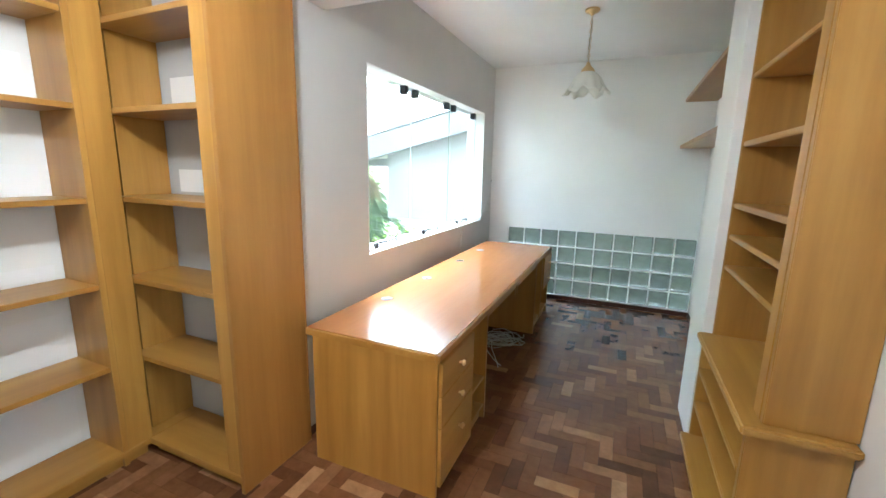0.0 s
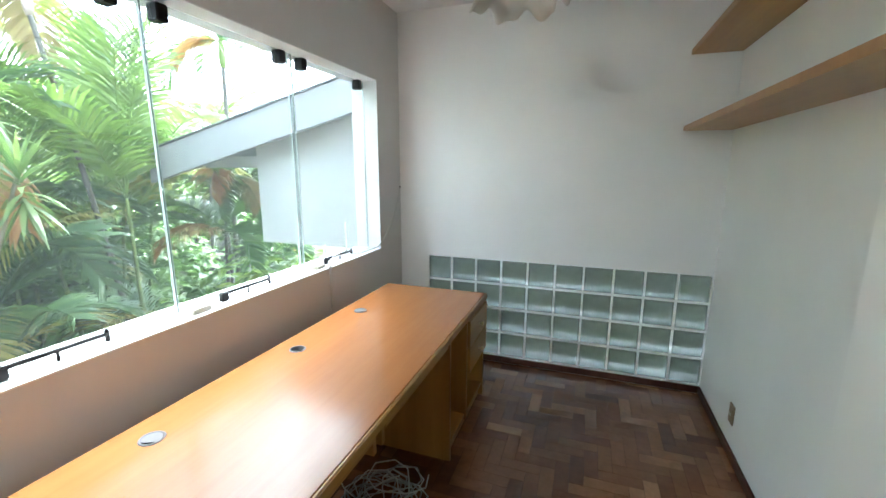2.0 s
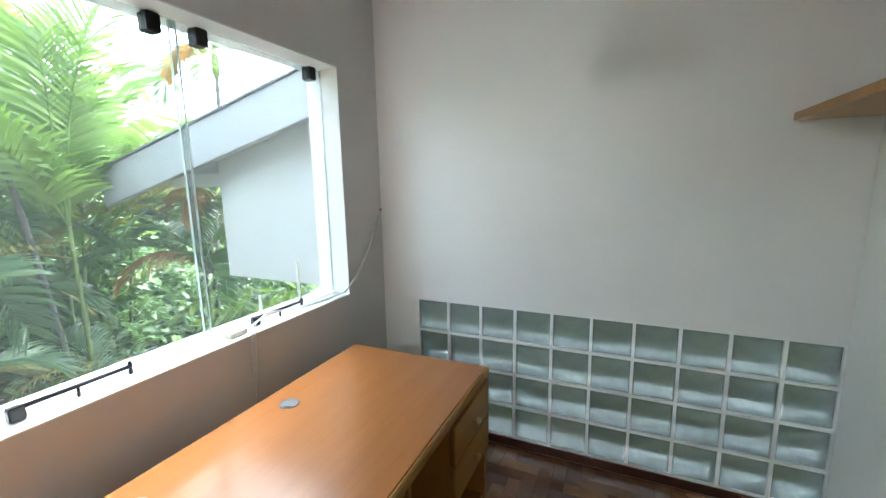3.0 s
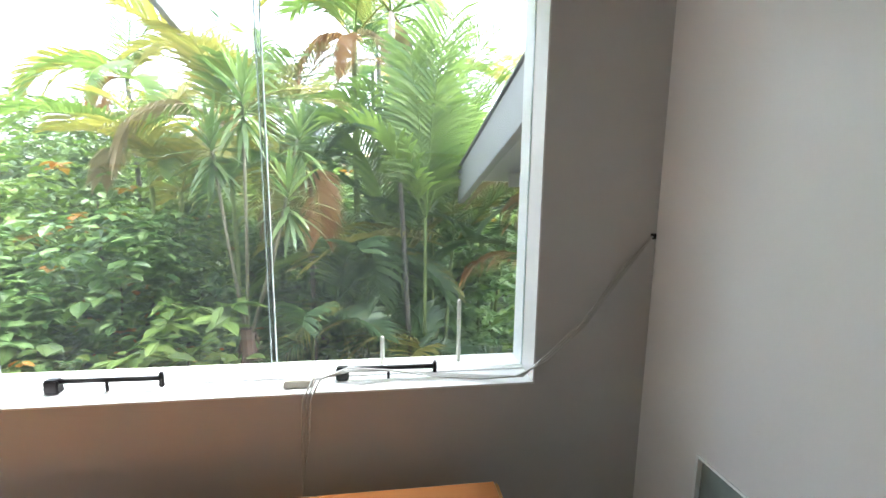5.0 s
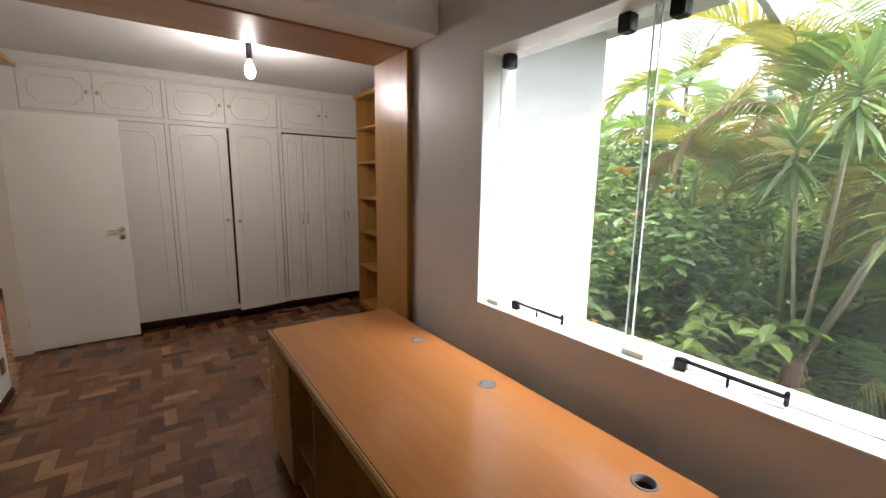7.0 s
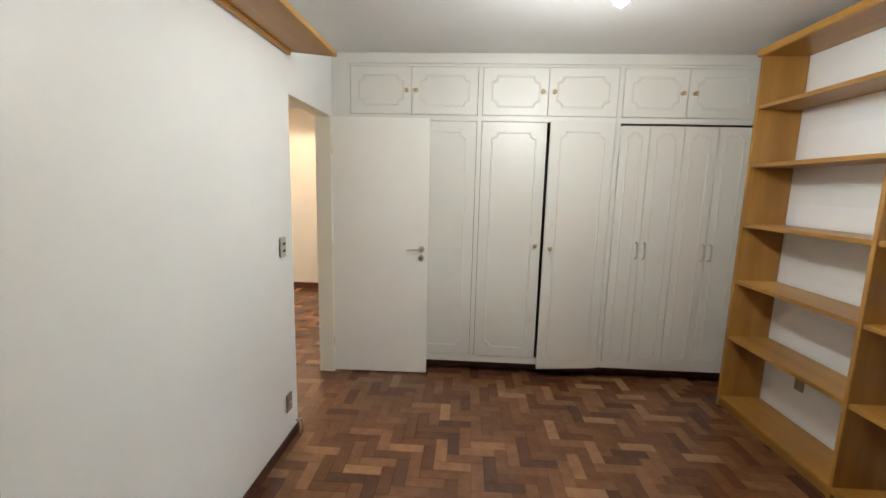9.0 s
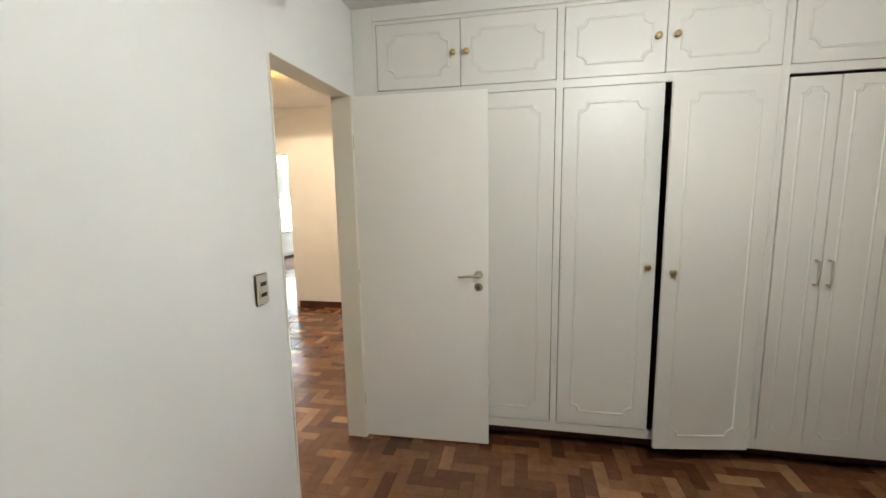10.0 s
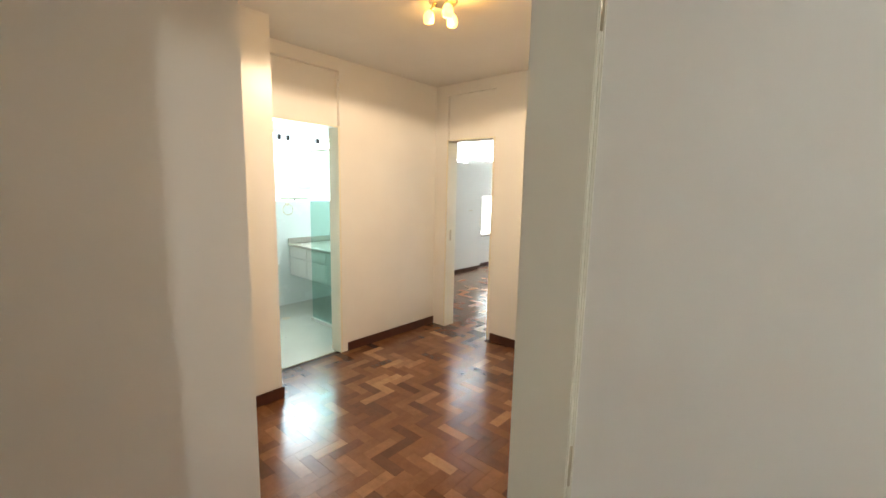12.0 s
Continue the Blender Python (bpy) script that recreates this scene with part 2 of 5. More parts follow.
ROOFT = paint("clay_roof", (0.30, 0.14, 0.09), 0.8, 0.15)


# ---------- mesh helpers ----------
class Shape:
    def __init__(self):
        self.v, self.f = [], []

    def box(self, x0, x1, y0, y1, z0, z1):
        n = len(self.v)
        self.v += [(x0, y0, z0), (x1, y0, z0), (x1, y1, z0), (x0, y1, z0), (x0, y0, z1), (x1, y0, z1), (x1, y1, z1), (x0, y1, z1)]
        self.f += [tuple(n + i for i in q) for q in ((0, 3, 2, 1), (4, 5, 6, 7), (0, 1, 5, 4), (1, 2, 6, 5), (2, 3, 7, 6), (3, 0, 4, 7))]
        return self

    def prism(self, outline, a, b, axis=2):
        """An outline of pairs, drawn out along an axis from a to b."""
        n, k = len(self.v), len(outline)
        for d in (a, b):
            for p, q in outline:
                self.v.append({2: (p, q, d), 1: (p, d, q), 0: (d, p, q)}[axis])
        self.f.append(tuple(n + i for i in reversed(range(k))))
        self.f.append(tuple(n + k + i for i in range(k)))
        self.f += [(n + i, n + (i + 1) % k, n + k + (i + 1) % k, n + k + i) for i in range(k)]
        return self

    def lathe(self, profile, centre=(0, 0, 0), steps=16, axis=2, wave=None):
        """profile: pairs of radius and height."""
        n = len(self.v)
        for r, h in profile:
            for s in range(steps):
                a = 2 * math.pi * s / steps
                rr, hh = wave(r, h, a) if wave else (r, h)
                p, q = rr * math.cos(a), rr * math.sin(a)
                d = {2: (p, q, hh), 1: (p, hh, q), 0: (hh, p, q)}[axis]
                self.v.append(tuple(d[i] + centre[i] for i in range(3)))
        for j in range(len(profile) - 1):
            for s in range(steps):
                a, b = n + j * steps + s, n + j * steps + (s + 1) % steps
                self.f.append((a, b, b + steps, a + steps))
        if not wave:
            self.f.append(tuple(n + s for s in reversed(range(steps))))
            self.f.append(tuple(n + (len(profile) - 1) * steps + s for s in range(steps)))
        return self

    def tube(self, pts, radius, steps=6, taper=1.0):
        n, k = len(self.v), len(pts)
        pts = [Vector(p) for p in pts]
        for i, p in enumerate(pts):
            d = (pts[min(i + 1, k - 1)] - pts[max(i - 1, 0)]).normalized()
            u = d.cross(Vector((0, 0, 1)) if abs(d.z) < 0.9 else Vector((1, 0, 0))).normalized()
            w = d.cross(u)
            r = radius * (1 + (taper - 1) * i / (k - 1))
            for s in range(steps):
                a = 2 * math.pi * s / steps
                self.v.append(tuple(p + (u * math.cos(a) + w * math.sin(a)) * r))
        for j in range(k - 1):
            for s in range(steps):
                a, b = n + j * steps + s, n + j * steps + (s + 1) % steps
                self.f.append((a, b, b + steps, a + steps))
        self.f.append(tuple(n + s for s in reversed(range(steps))))
        self.f.append(tuple(n + (k - 1) * steps + s for s in range(steps)))
        return self

    def mesh(self, name, material, bevel=0.0, smooth=False, segs=2, fix=True):
        me = bpy.data.meshes.new(name)
        me.from_pydata(self.v, [], self.f)
        if bevel or fix:
            bm = bmesh.new()
            bm.from_mesh(me)
            if fix:
                bmesh.ops.recalc_face_normals(bm, faces=bm.faces)
            if bevel:
                sharp = [e for e in bm.edges if len(e.link_faces) == 2 and e.calc_face_angle(0) > 0.6]
                bmesh.ops.bevel(bm, geom=sharp, offset=bevel, segments=segs, affect="EDGES", clamp_overlap=True)
            bm.to_mesh(me)
            bm.free()
        for m in material if isinstance(material, (list, tuple)) else (material,):
            me.materials.append(m)
        if smooth:
            me.polygons.foreach_set("use_smooth", [True] * len(me.polygons))
        return me


def thing(name, at=(0, 0, 0), label="", category="", group="", kind=""):
    ob = new(name)
    ob.location = at
    return tagged(ob, label, category, group, kind)


def part(name, shape, material, parent, label="", bevel=0.0, smooth=False, at=None, kind="", segs=2):
    """A mesh under a thing or part. The shape is given in the parent's own space, and its origin stays there unless at is given."""
    ob = new(name, shape if isinstance(shape, bpy.types.Mesh) else shape.mesh(name, material, bevel, smooth, segs))
    ob.parent = parent
    if at:
        ob.location = at
    return tagged(ob, label, kind=kind)


def solid(name, shape, material, label="", category="", bevel=0.0, smooth=False, group="", kind="structure"):
    return tagged(new(name, shape.mesh(name, material, bevel, smooth)), label, category, group, kind)


# ---------- plan ----------
WX, NY, EX = -0.825, 4.56, 1.507          # nook: window wall, glass block wall, far side wall
CB, CN = 2.62, 2.76                        # ceilings of bedroom and nook
WIN = (1.803, 4.191, 0.965, 2.203)         # window opening: y0, y1, z0, z1
GB = (-0.575, 1.505, 0.052, 0.868)         # glass block field
DOOR = (-1.56, -0.78, 2.125)               # bedroom doorway: y0, y1, top
HX, HY, CH = 4.45, -4.34, 2.68             # hall: far side wall, end wall, ceiling

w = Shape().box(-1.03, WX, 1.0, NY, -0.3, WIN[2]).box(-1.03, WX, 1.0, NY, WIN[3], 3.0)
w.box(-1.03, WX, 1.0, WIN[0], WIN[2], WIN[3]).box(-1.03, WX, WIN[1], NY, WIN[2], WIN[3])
solid("wall_west", w, WALL_SHADED, "white painted wall with the wide window over the desk, its shade put into the colour", "wall")
w = Shape().box(-1.03, GB[0], NY, NY + 0.2, -0.3, 3.0).box(GB[1], 1.70, NY, NY + 0.2, -0.3, 3.0)
w.box(GB[0], GB[1], NY, NY + 0.2, GB[3], 3.0).box(GB[0], GB[1], NY, NY + 0.2, -0.3, GB[2])
solid("wall_north", w, WALL, "white painted end wall above a low band of glass blocks", "wall")
w = Shape().box(EX, 1.70, -0.70, NY, -0.3, 3.0)
solid("wall_east", w, WALL, "long white painted side wall with slight sheen", "wall", 0.004)
w = Shape().box(1.20, EX - 0.002, 2.033, 2.45, 0.0, CN)
solid("wall_pier", w, WALL, "white painted pier that closes the end of the bookcase", "wall", 0.004)
w = Shape().box(1.56, 1.666, DOOR[1], -0.702, -0.3, 3.0).box(1.56, 1.666, DOOR[0], DOOR[1], DOOR[2], 3.0).box(1.56, 1.666, -2.45, DOOR[0], -0.3, 3.0)
solid("wall_doorway", w, WALL, "white painted wall round the bedroom doorway", "wall")
w = Shape().box(-2.35, -1.8, -2.45, 1.0, -1.4, 2.9)
solid("wall_bedroom_west", w, WALL, "white painted wall behind the bookcase", "wall")
w = Shape().box(-2.35, -1.03, 1.0, 1.4, -1.4, 2.9)
solid("wall_bedroom_north", w, EXT, "white rendered wall that stands out beside the window", "wall")
w = Shape().box(-2.35, 1.70, -2.65, -2.45, -0.3, 2.9)
solid("wall_south", w, WALL, "plain wall behind the built-in closets", "wall")
w = Shape().box(WX - 0.001, EX - 0.001, 0.70, 1.138, 2.385, 2.9)
solid("beam_header", w, WALL, "white painted header over the wide opening", "beam")
w = Shape().box(WX, EX - 0.001, 1.138, 1.42, 2.37, 2.9)
solid("beam_white", w, WALL, "white painted beam beside the wood-lined opening", "beam", 0.006)
solid("ceiling", Shape().box(-2.35, 1.70, -2.45, 0.70, CB, CB + 0.2), CEIL, "plain white bedroom ceiling", "ceiling")
solid("ceiling_nook", Shape().box(WX, EX, 1.42, NY, CN, CN + 0.2), CEIL, "plain white ceiling of the study nook", "ceiling")
solid("floor_base", Shape().box(-2.35, 1.70, -2.45, NY, -0.25, -0.012), GROUT, "dark bed under the parquet", "floor")

# hall, bathroom and far room
w = Shape().box(1.55, 1.70, HY, -2.65, -0.3, 2.9).box(1.70, 2.66, 0.3, 0.45, -0.3, 2.9)
solid("wall_hall_west", w, WALL, "white painted hall walls near the doorway", "wall")
solid("wall_hall_block", Shape().prism([(4.05, -2.26), (HX + 0.14, -2.26), (HX + 0.14, 0.45), (2.66, 0.45), (2.66, -1.47), (4.05, -1.47)], -0.3, 2.9), WALL, "white painted corner that stands out in the hall", "wall", 0.004)
BA = (-3.07, -2.40, 2.105)
w = Shape().box(HX, HX + 0.14, HY - 0.15, BA[0], -0.3, 2.9).box(HX, HX + 0.14, BA[1], -2.26, -0.3, 2.9)
w.box(HX + 0.04, HX + 0.14, BA[0], BA[1], BA[2], 2.57).box(HX, HX + 0.14, BA[0], BA[1], 2.57, 2.9)
solid("wall_hall_east", w, WALL, "white painted hall wall with a bathroom doorway and a shallow recess over it", "wall")
DA = (3.65, 4.28, 2.105)
w = Shape().box(1.55, DA[0], HY - 0.15, HY, -0.3, 2.9).box(DA[1], HX, HY - 0.15, HY, -0.3, 2.9)
w.box(DA[0], DA[1], HY - 0.15, HY - 0.04, DA[2], 2.57).box(DA[0], DA[1], HY - 0.15, HY, 2.57, 2.9)
solid("wall_hall_south", w, WALL, "white painted hall end wall with a doorway and a shallow recess over it", "wall")
solid("ceiling_hall", Shape().box(1.655, HX, HY, 0.3, CH, CH + 0.2), CEIL, "plain white hall ceiling", "ceiling")
solid("floor_hall_base", Shape().box(1.70, HX + 0.07, HY - 0.15, 0.3, -0.25, -0.012), GROUT, "dark bed under the hall parquet", "floor")

BX, BN, BS = 6.35, -1.5, -4.6
w = Shape().box(HX + 0.14, BX + 0.15, BN, BN + 0.15, -0.3, 2.9).box(HX + 0.14, BX + 0.15, BS - 0.15, BS, -0.3, 2.9)
w.box(BX, BX + 0.15, BS, -4.4, -0.3, 2.9).box(BX, BX + 0.15, -3.1, BN, -0.3, 2.9)
w.box(BX, BX + 0.15, -4.4, -3.1, -0.3, 1.38).box(BX, BX + 0.15, -4.4, -3.1, 2.24, 2.9).box(HX + 0.14, HX + 0.16, BS, HY - 0.15, -0.3, 2.9)
solid("wall_bath", w, BWALL, "pale glossy bathroom walls with a bright window", "wall")
solid("ceiling_bath", Shape().box(HX + 0.14, BX, BS, BN, 2.55, 2.75), CEIL, "plain white bathroom ceiling", "ceiling")
solid("floor_bath", Shape().box(HX + 0.07, BX, BS, BN, -0.25, -0.004), BTILE, "pale stone-tiled bathroom floor", "floor")
RX, RS = 7.6, -9.6
w = Shape().box(1.55, 1.70, RS, HY - 0.15, -0.3, 2.9).box(1.55, RX + 0.15, RS - 0.15, RS, -0.3, 2.9).box(HX + 0.16, RX, BS - 0.3, BS - 0.15, -0.3, 2.9)
# side wall with an added opening for the far room's fill lamp
w.box(RX, RX + 0.15, RS, -8.9, -0.3, 2.9).box(RX, RX + 0.15, -6.6, BS - 0.15, -0.3, 2.9).box(RX, RX + 0.15, -8.9, -6.6, -0.3, 0.95).box(RX, RX + 0.15, -8.9, -6.6, 2.3, 2.9)
solid("wall_far_room", w, WALL, "white walls of the bright far room", "wall")
solid("ceiling_far_room", Shape().box(1.70, RX, RS, HY - 0.15, 2.62, 2.8), CEIL, "plain white far room ceiling", "ceiling")
solid("floor_far_base", Shape().box(1.70, RX, RS, HY - 0.15, -0.25, -0.012), GROUT, "dark bed under the far parquet", "floor")


# ---------- outside ----------
GZ = -1.3
solid("ground", Shape().box(-400, 400, -400, 400, GZ - 0.3, GZ), SOIL, "dark garden soil under the plants", "ground")


def frond(base, az, el, length, droop, leaf, width, rng, pairs=30, vee=0.35, hang=0.5):
    """A feather leaf: an arching rib with two ranks of folded, drooping leaflets."""
    s, ribs, p = Shape(), [], Vector(base)
    d = Vector((math.cos(az) * math.cos(el), math.sin(az) * math.cos(el), math.sin(el)))
    segs = 12
    for k in range(segs + 1):
        ribs.append(p.copy())
        p = p + d * length / segs
        d = (d + Vector((rng.uniform(-0.02, 0.02), rng.uniform(-0.02, 0.02), -0.10 * droop * (0.35 + 1.3 * k / segs)))).normalized()
    s.tube(ribs[::2], 0.013, 5, 0.25)
    for k in range(pairs):
        f = 0.16 + 0.83 * k / (pairs - 1)
        i0 = min(int(f * segs), segs - 1)
        root = ribs[i0].lerp(ribs[i0 + 1], f * segs - i0)
        axis = (ribs[i0 + 1] - ribs[i0]).normalized()
        side = axis.cross(Vector((0, 0, 1)))
        side = side.normalized() if side.length > 0.1 else Vector((math.sin(az), -math.cos(az), 0))
        nor = side.cross(axis)
        reach = leaf * (0.35 + 0.65 * math.sin(math.pi * (0.12 + 0.80 * f)) ** 0.8)
        for sg in (-1, 1):
            ll = reach * rng.uniform(0.88, 1.08)
            dr = (side * sg * 0.85 + axis * (0.35 + 0.75 * f) + nor * (vee + rng.uniform(-0.10, 0.10))).normalized()
            wv = (axis * 0.8 + nor * 0.5 * sg + Vector((0, 0, rng.uniform(-0.3, 0.3)))).normalized() * width * 0.5
            q, nb = root.copy(), len(s.v)
            for m, wd in enumerate((0.45, 1.0, 0.8, 0.08)):
                s.v += [tuple(q - wv * wd), tuple(q + wv * wd)]
                q = q + dr * ll / 3
                dr = (dr + Vector((0, 0, -hang * (0.35 + 0.35 * m)))).normalized()
            s.f += [(nb + 2 * m, nb + 2 * m + 1, nb + 2 * m + 3, nb + 2 * m + 2) for m in range(3)]
    return s


def palm(name, at, stems, count, length, els, droop, leafm, label, seed, leaf=0.45, width=0.035, trunk_r=0.03, trunkmat=None, dry=(), shaft=None, extra=(), hang=0.5, pairs=30, withered=False):
    """stems: base offset, top offset and height of each; dry and extra: single fronds (stem, azimuth, elevation, length, droop)."""
    rng = random.Random(seed)
    root = thing(name, at, label, "palm")
    tops = []
    for bx, by, tx, ty, h in stems:
        t = Shape()
        pts = [(bx + (tx - bx) * (k / 8) ** 1.4, by + (ty - by) * (k / 8) ** 1.4, h * k / 8) for k in range(9)]
        t.tube(pts, trunk_r, 8, 0.7)
        for k in range(1, int(h / 0.12)):
            f = k * 0.12 / h
            i0 = min(int(f * 8), 7)
            c = Vector(pts[i0]).lerp(Vector(pts[i0 + 1]), f * 8 - i0)
            r = trunk_r * (1.10 - 0.28 * f)
            t.lathe([(r * 0.95, -0.007), (r * 1.07, 0), (r * 0.95, 0.007)], tuple(c), 8)
        part("trunk", t, trunkmat or BARK, root, smooth=True)
        top = Vector(pts[-1])
        if shaft:
            part("crownshaft", Shape().lathe([(trunk_r * 0.8, -0.02), (trunk_r * 1.35, 0.05), (trunk_r * 1.2, 0.25), (trunk_r * 0.6, 0.42)], tuple(top), 10), shaft, root, smooth=True)
            top = top + Vector((0, 0, 0.36))
        tops.append(top)
    for si, top in enumerate(tops):
        a0 = rng.uniform(0, 6.28)
        for n in range(count):
            el = els[0] + (els[1] - els[0]) * ((n * 0.618) % 1.0) + rng.uniform(-0.08, 0.08)
            ln = length * rng.uniform(0.8, 1.1)
            m = leafm if rng.random() < 0.8 else (PALMY if leafm is not PALMY else PALML)
            part("frond", frond(tuple(top), a0 + 2.4 * n, el, ln, droop * rng.uniform(0.85, 1.2), leaf, width, rng, pairs, hang=hang).mesh("frond", m, fix=False), m, root)
    for si, az, el, ln, dp in extra:
        part("frond", frond(tuple(tops[si]), az, el, ln, dp, leaf * 1.1, width * 1.1, rng, pairs + 4, hang=hang).mesh("frond", leafm, fix=False), leafm, root)
    for k, (si, az, el, ln, dp) in enumerate(dry):
        m = PALMG if k % 2 or withered else PALMO
        part("dry_frond", frond(tuple(tops[si]), az, el, ln, dp, leaf * 0.9, width, rng, pairs, 0.0, 1.0).mesh("dry_frond", m, fix=False), m, root, "dry hanging frond")
    return root


def dragon_plant(at, heads, seed, label, leaf=0.5):
    """Bare stems that end in rosettes of narrow stiff leaves; heads: x, y, z of each, from the base."""
    rng = random.Random(seed)
    root = thing("dragon_plant", at, label, "plant")
    base = Shape().tube([(0, 0, 0), (0.01, 0, 0.6), (0.02, 0.01, 1.25), (0.03, 0.0, 1.75)], 0.075, 9, 0.7)
    for k in range(60):
        a, z = rng.uniform(0, 6.28), rng.uniform(0.3, 1.7)
        base.tube([(0.06 * math.cos(a), 0.06 * math.sin(a), z), (0.10 * math.cos(a), 0.10 * math.sin(a), z - 0.12)], 0.012, 4, 0.2)
    part("trunk", base, BARKR, root)
    for hx, hy, hz in heads:
        part("stem", Shape().tube([(0.02, 0, 1.6), (hx * 0.6, hy * 0.6, hz * 0.5 + 0.85), (hx, hy, hz)], 0.014, 6, 0.8), STEMP, root, smooth=True)
        s = Shape()
        for n in range(54):
            az, f = 2.4 * n, n / 54
            el = -0.9 + 2.2 * f + rng.uniform(-0.12, 0.12)
            L, p = leaf * rng.uniform(0.8, 1.1) * (0.75 + 0.25 * math.sin(math.pi * f)), Vector((hx, hy, hz - 0.22 + 0.24 * f))
            d = Vector((math.cos(az) * math.cos(el), math.sin(az) * math.cos(el), math.sin(el)))
            side, nb = d.cross(Vector((0, 0, 1))).normalized(), len(s.v)
            for wd in (0.45, 0.95, 1.0, 0.6, 0.05):
                s.v += [tuple(p - side * 0.016 * wd), tuple(p + side * 0.016 * wd)]
                p = p + d * L / 4
                d = (d + Vector((0, 0, -0.16 * (1.4 - f)))).normalized()
            s.f += [(nb + 2 * m, nb + 2 * m + 1, nb + 2 * m + 3, nb + 2 * m + 2) for m in range(4)]
        part("rosette", s.mesh("rosette", DRAGM, fix=False), DRAGM, root)
    return root


def shrub(name, at, size, count, seed, leaf, label, leafsize=0.09, extra=None, trunk=0.04, wide=0.34, whorl=6):
    """Twigs in uneven clumps, each with a whorl of folded leaves that lie open to the sky."""
    rng = random.Random(seed)
    root = thing(name, at, label, "shrub")
    stems, crown, other = Shape(), Shape(), Shape()
    clumps = []
    for k in range(26):
        a, r = rng.uniform(0, 6.28), math.sqrt(rng.uniform(0.03, 1.0))
        z = size[2] * rng.uniform(0.15, 1.0) * (1 - 0.30 * r * r)
        tip = Vector((math.cos(a) * r * size[0], math.sin(a) * r * size[1], z))
        if k < 10:
            stems.tube([(0, 0, 0), tuple(tip * 0.5 + Vector((0, 0, 0.1 * size[2]))), tuple(tip)], trunk * rng.uniform(0.4, 1), 5, 0.3)
        clumps.append((tip, rng.uniform(0.13, 0.26)))
    for k in range(count // whorl):
        c, sp = rng.choice(clumps)
        g = Vector([max(-1.7, min(1.7, rng.gauss(0, 1))) for _ in range(3)])
        p = c + Vector((g.x * sp * size[0], g.y * sp * size[1], g.z * sp * 0.55 * size[2]))
        p.z = max(p.z, rng.uniform(0.05, 0.3))
        a0, big = rng.uniform(0, 6.28), rng.uniform(0.7, 1.25)
        tgt = other if extra and rng.random() < 0.035 else crown
        for m in range(whorl):
            az, s = a0 + 6.283 * m / whorl + rng.uniform(-0.3, 0.3), leafsize * big * rng.uniform(0.75, 1.15)
            d = Vector((math.cos(az), math.sin(az), rng.uniform(-0.75, 0.25))).normalized()
            side = d.cross(Vector((rng.uniform(-0.35, 0.35), rng.uniform(-0.35, 0.35), 1))).normalized()
            up = side.cross(d) * s * 0.07
            b, nb = p + d * s * 0.15 + Vector((0, 0, rng.uniform(-0.5, 0.5) * leafsize)), len(tgt.v)
            tgt.v += [tuple(b), tuple(b + d * s * 0.32 + side * s * wide + up), tuple(b + d * s * 0.72 + side * s * wide * 0.8 + up), tuple(b + d * s * 1.1 - up), tuple(b + d * s * 0.72 - side * s * wide * 0.8 + up), tuple(b + d * s * 0.32 - side * s * wide + up)]
            tgt.f += [(nb, nb + 1, nb + 2, nb + 3), (nb, nb + 3, nb + 4, nb + 5)]
    part("stem", stems, BARKD, root, smooth=True)
    part("crown", crown.mesh("crown", leaf, fix=False), leaf, root)
    if other.v:
        part("blossom", other.mesh("blossom", extra, fix=False), extra, root, "orange leaves and blossoms")
    return root


# ---------- roofs and outer walls ----------
g = Shape().prism([(-2.50, 2.70), (-2.50, 2.80), (-1.04, 3.1), (1.9, 3.1), (1.9, 2.91), (-1.035, 2.91), (-1.035, 2.70)], -2.9, 2.16, 1)
solid("roof_bedroom", g, EXT, "painted roof slab with a white soffit over the bedroom", "roof")
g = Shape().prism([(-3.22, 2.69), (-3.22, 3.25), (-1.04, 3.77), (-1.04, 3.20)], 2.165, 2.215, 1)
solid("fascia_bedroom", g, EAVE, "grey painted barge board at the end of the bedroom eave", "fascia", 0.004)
g = Shape().box(-3.25, -2.41, 4.8, 4.9, 1.585, 1.70)
solid("eave_beam", g, EXT, "white painted beam under the lower eave", "beam", 0.004)
# soffit board in the fascia's grey, which carries the shade under the eave
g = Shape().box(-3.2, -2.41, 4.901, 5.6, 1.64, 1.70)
solid("eave_soffit", g, EAVE, "soffit board under the lower eave, coloured grey for its shade", "soffit")
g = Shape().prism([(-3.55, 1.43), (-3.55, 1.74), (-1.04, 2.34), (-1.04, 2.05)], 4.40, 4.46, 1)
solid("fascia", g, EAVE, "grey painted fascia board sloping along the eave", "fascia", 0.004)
g = Shape().prism([(-3.53, 1.70), (-1.04, 2.30), (-1.04, 2.24), (-3.53, 1.64)], 4.461, 7.0, 1)
solid("drip_edge", Shape().prism([(-3.56, 1.742), (-3.56, 1.757), (-1.04, 2.357), (-1.04, 2.342)], 4.385, 4.47, 1), DRIP, "thin dark metal drip edge along the eave", "drip edge")
solid("eave_slab", g, EXT, "white soffit of the lower roof", "roof")
g = Shape().box(-2.41, -1.04, 4.66, 4.82, 0.85, 2.2)
solid("outer_wall", g, EXT, "smooth white outer wall hung over the garden", "wall")



